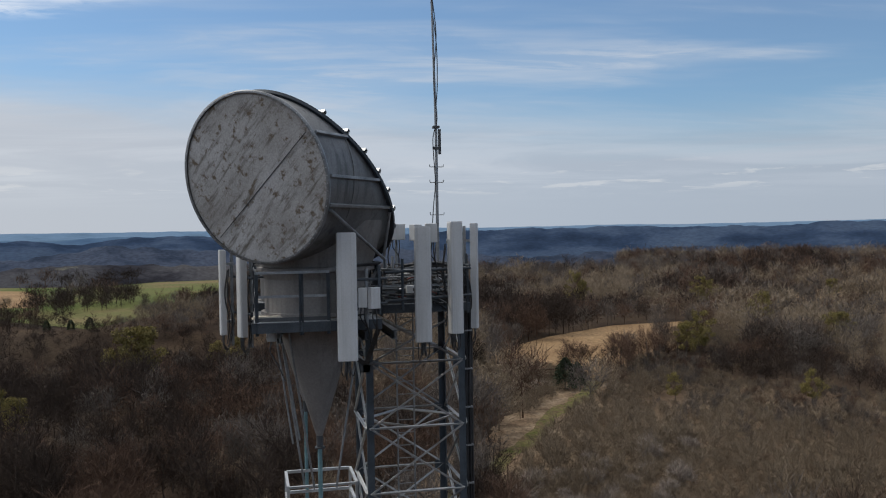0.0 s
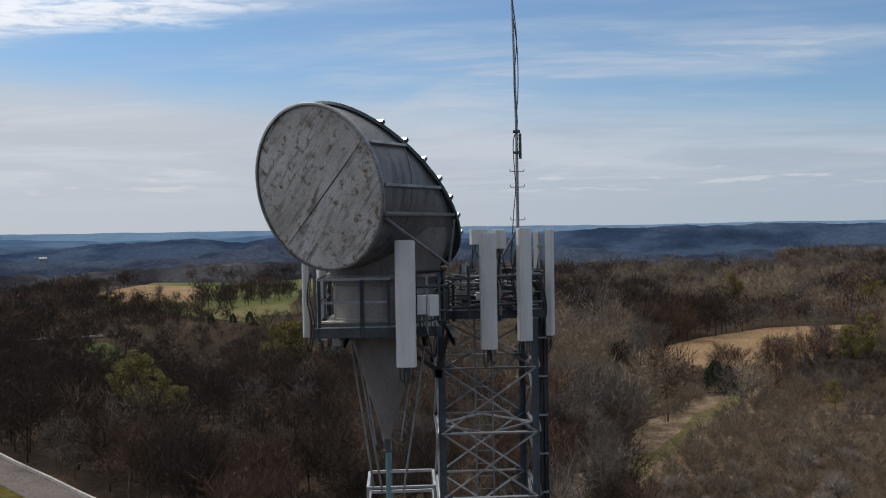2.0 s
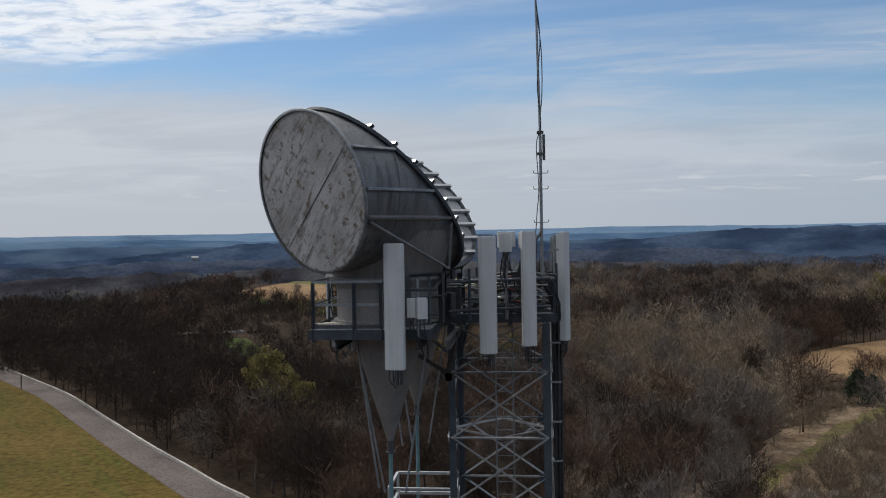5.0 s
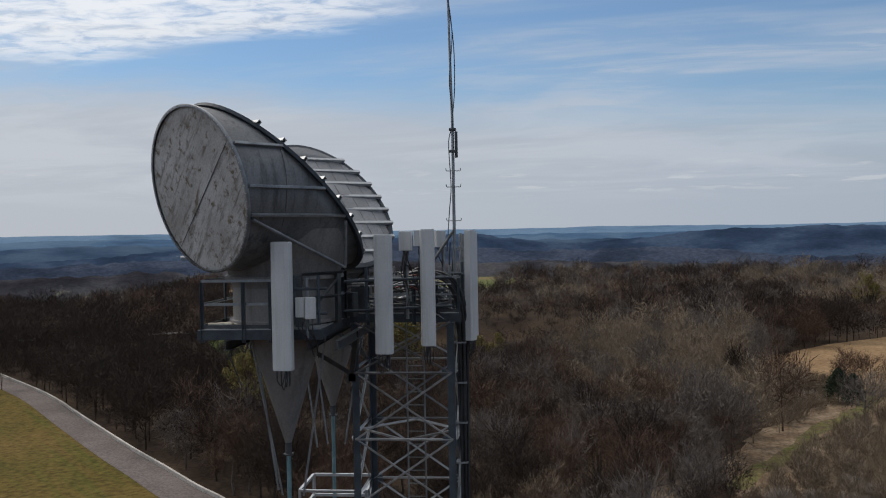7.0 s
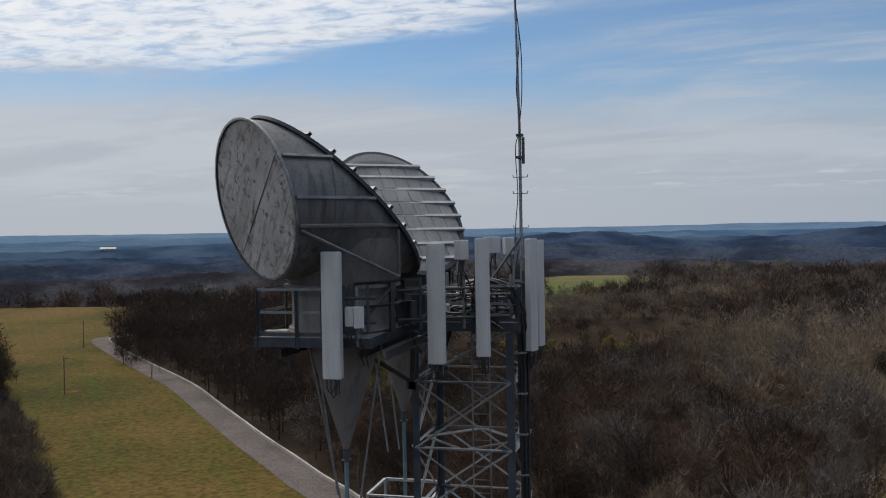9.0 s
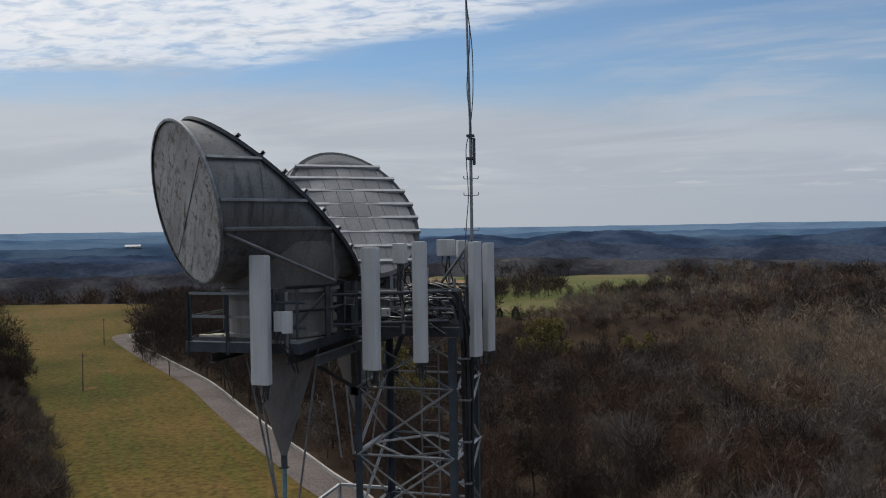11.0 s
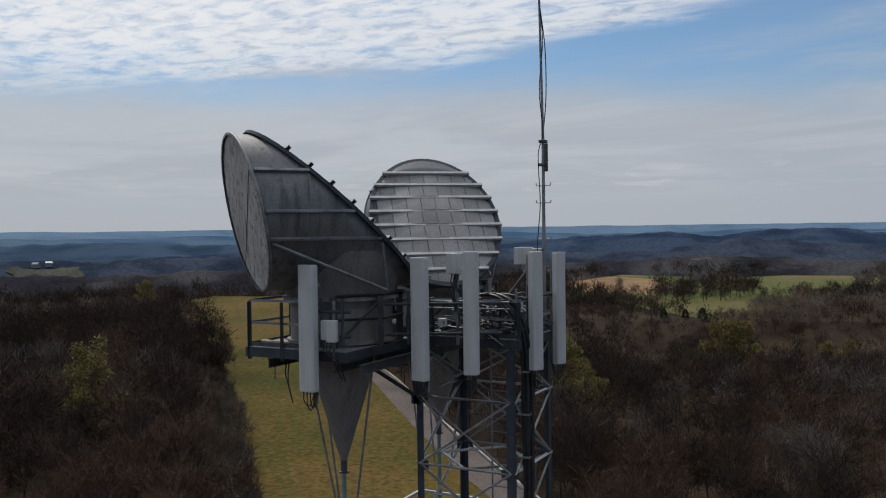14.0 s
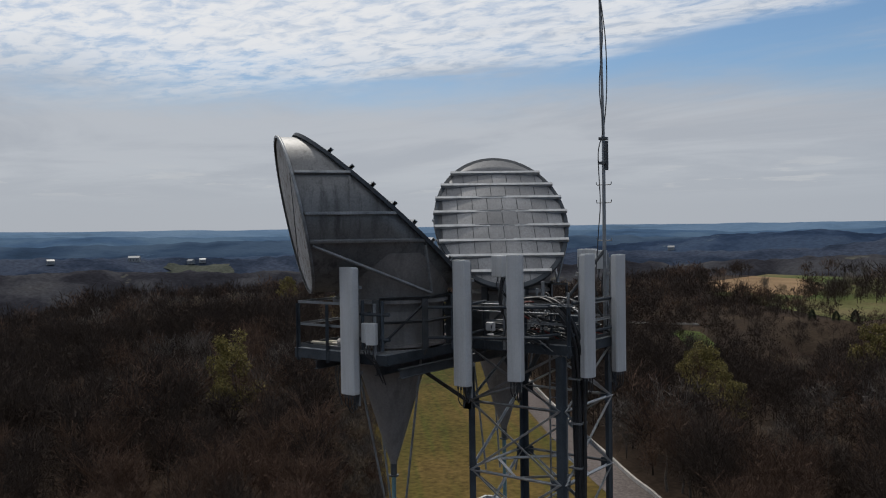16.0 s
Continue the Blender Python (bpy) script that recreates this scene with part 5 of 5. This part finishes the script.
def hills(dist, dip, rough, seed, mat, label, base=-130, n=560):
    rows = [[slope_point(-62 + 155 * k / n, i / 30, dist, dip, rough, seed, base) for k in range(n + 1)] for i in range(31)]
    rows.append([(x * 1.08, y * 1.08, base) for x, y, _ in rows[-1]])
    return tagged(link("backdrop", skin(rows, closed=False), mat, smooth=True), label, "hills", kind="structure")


# aerial haze goes into the base colour, under the patches of woods and fields
def hazed_hill_material(name, c0, c1, patch, field=None, grain=0.10):
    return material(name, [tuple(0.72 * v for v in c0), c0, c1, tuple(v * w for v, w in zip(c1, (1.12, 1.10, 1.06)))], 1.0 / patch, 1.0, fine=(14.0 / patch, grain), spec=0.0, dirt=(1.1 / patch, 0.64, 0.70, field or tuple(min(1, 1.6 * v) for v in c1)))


NEAR_DIP = [(-60, 62), (-39, 60), (-30, 66), (-20, 70), (-10, 64), (0, 58), (10, 52), (14, 58), (20, 66), (30, 70), (40, 72), (48, 68), (70, 66)]
MID_DIP = [(-60, 36), (-39, 40), (-28, 42), (-18, 52), (-8, 34), (0, 40), (8, 24), (13, 40), (20, 44), (30, 52), (45, 46), (70, 44)]
# each farther ridge gets a bluer, paler colour that stands for haze
hills(1000, NEAR_DIP, 6, 5.0, hazed_hill_material("dim_wooded_hill", (0.030, 0.030, 0.036), (0.056, 0.056, 0.062), 60, (0.11, 0.105, 0.085), 0.3), "dim brown wooded hills beyond the valley, faintly tinted with painted haze", n=700)
hills(1300, MID_DIP, 7, 2.0, hazed_hill_material("dark_wooded_hill", (0.028, 0.038, 0.060), (0.048, 0.060, 0.088), 80, (0.11, 0.12, 0.11), 0.3), "dark wooded hills beyond the valley, tinted blue with painted haze", n=700)
hills(1800, RIDGE, 6, 8.0, hazed_hill_material("navy_wooded_hill", (0.026, 0.042, 0.076), (0.044, 0.065, 0.106), 120, (0.11, 0.14, 0.16), 0.2), "wooded ridge tinted navy-blue with painted haze")
hills(2500, 22, 9, 14.0, hazed_hill_material("blue_hill", (0.036, 0.06, 0.10), (0.055, 0.085, 0.13), 180), "distant ridge painted blue with haze")
hills(3400, 10, 5, 17.0, hazed_hill_material("mid_blue_hill", (0.06, 0.105, 0.175), (0.085, 0.135, 0.20), 300), "far ridge with blue haze painted into its colour")
hills(4500, 0, 2.5, 21.0, hazed_hill_material("pale_blue_hill", (0.11, 0.175, 0.26), (0.125, 0.19, 0.275), 400), "ridge on the horizon painted pale blue with haze")


# ---- poles in the field ----
for x, y in ((-131, 162), (-182, 238)):
    ob = thing("utility_pole", (x, y, GROUND), "weathered wooden utility pole in the grass field", "utility pole", "utility poles")
    part("pole", rod(bmesh.new(), (0, 0, -0.2), (0.1, 0, 9.2), 0.16, 0.10, 8), M_BARK, ob)
    part("crossarm", B((0.1, 0, 8.5), (2.4, 0.1, 0.12), Matrix.Rotation(radians(45), 4, "Z")), M_BARK, ob)
    for k in (-1, 0, 1):
        part("insulator", rod(bmesh.new(), (0.1 + k * 0.75, k * 0.75, 8.55), (0.1 + k * 0.75, k * 0.75, 8.75), 0.05), M_STEEL, ob)


# ---- farm buildings on the far slopes ----
def farmhouse(bearing, u, ridge, size, turn, label):
    x, y, z = slope_point(bearing, u, *ridge)
    ob = thing("farm_building", pose(x, y, z - 0.4, 0, 0, turn), label, "house", "far farm buildings")
    w, d, h = size
    part("wall", B((0, 0, h / 2), (w, d, h)), M_STEEL, ob)
    bm = bmesh.new()
    vs = [bm.verts.new(v) for v in ((-w / 2 - 0.4, -d / 2 - 0.4, h), (w / 2 + 0.4, -d / 2 - 0.4, h), (w / 2 + 0.4, d / 2 + 0.4, h), (-w / 2 - 0.4, d / 2 + 0.4, h), (-w / 2 - 0.4, 0, h + d * 0.35), (w / 2 + 0.4, 0, h + d * 0.35))]
    for f in ((0, 1, 5, 4), (2, 3, 4, 5), (0, 4, 3), (1, 2, 5), (3, 2, 1, 0)):
        bm.faces.new([vs[i] for i in f])
    part("roof", bm, M_STEEL, ob)
    for k in (-1, 0, 1):
        part("window", B((k * w * 0.28, -d / 2 - 0.02, h * 0.55), (w * 0.1, 0.06, h * 0.3)), M_DARK, ob)


NEARER, VALLEY = (1300, MID_DIP, 7, 2.0, -130), (2500, 22, 9, 14.0, -130)
farmhouse(56.4, 0.93, NEARER, (15, 8, 6), 40, "white farmhouse with a pale metal roof")
farmhouse(53.0, 0.90, NEARER, (9, 7, 5), 10, "small white barn with a pale metal roof")
farmhouse(52.3, 0.91, NEARER, (8, 6, 5), 60, "small white barn with a pale metal roof")
farmhouse(61.2, 0.88, NEARER, (9, 6, 5), 70, "small white barn with a pale metal roof")
farmhouse(22.0, 0.80, (1800, RIDGE, 6, 8.0, -130), (12, 8, 6), 20, "white farmhouse with a pale metal roof")
farmhouse(35.2, 0.93, VALLEY, (40, 14, 5), 30, "long white metal warehouse in the valley")


def far_pasture(b0, b1, u0, u1, ridge, label):
    """An open field on the slope of a ridge, with a wavering edge."""
    rows = []
    for i in range(7):
        row = []
        for k in range(13):
            wob = noise.noise((i * 0.7, k * 0.5, b0)) * 0.12
            x, y, z = slope_point(b0 + (b1 - b0) * (k / 12 + wob), u0 + (u1 - u0) * (i / 6 + wob), *ridge)
            row.append((x, y, z + 1.5))
        rows.append(row)
    tagged(link("far_pasture", skin(rows, closed=False), M_FAR, smooth=True), label, "field", kind="structure")


# pasture green greyed down, the haze of distance put into the colour
M_FAR = material("hazy_pasture", [(0.060, 0.066, 0.055), (0.10, 0.105, 0.085)], 0.02, 0.95, fine=(0.2, 0.3), spec=0.0)
far_pasture(50.5, 54.5, 0.76, 0.88, NEARER, "pale green pasture below the farm")
far_pasture(36.5, 40.5, 0.62, 0.78, NEARER, "pale green pasture on the hazy slope")
far_pasture(26.0, 31.0, 0.66, 0.76, NEARER, "pale green pasture on the hazy slope")
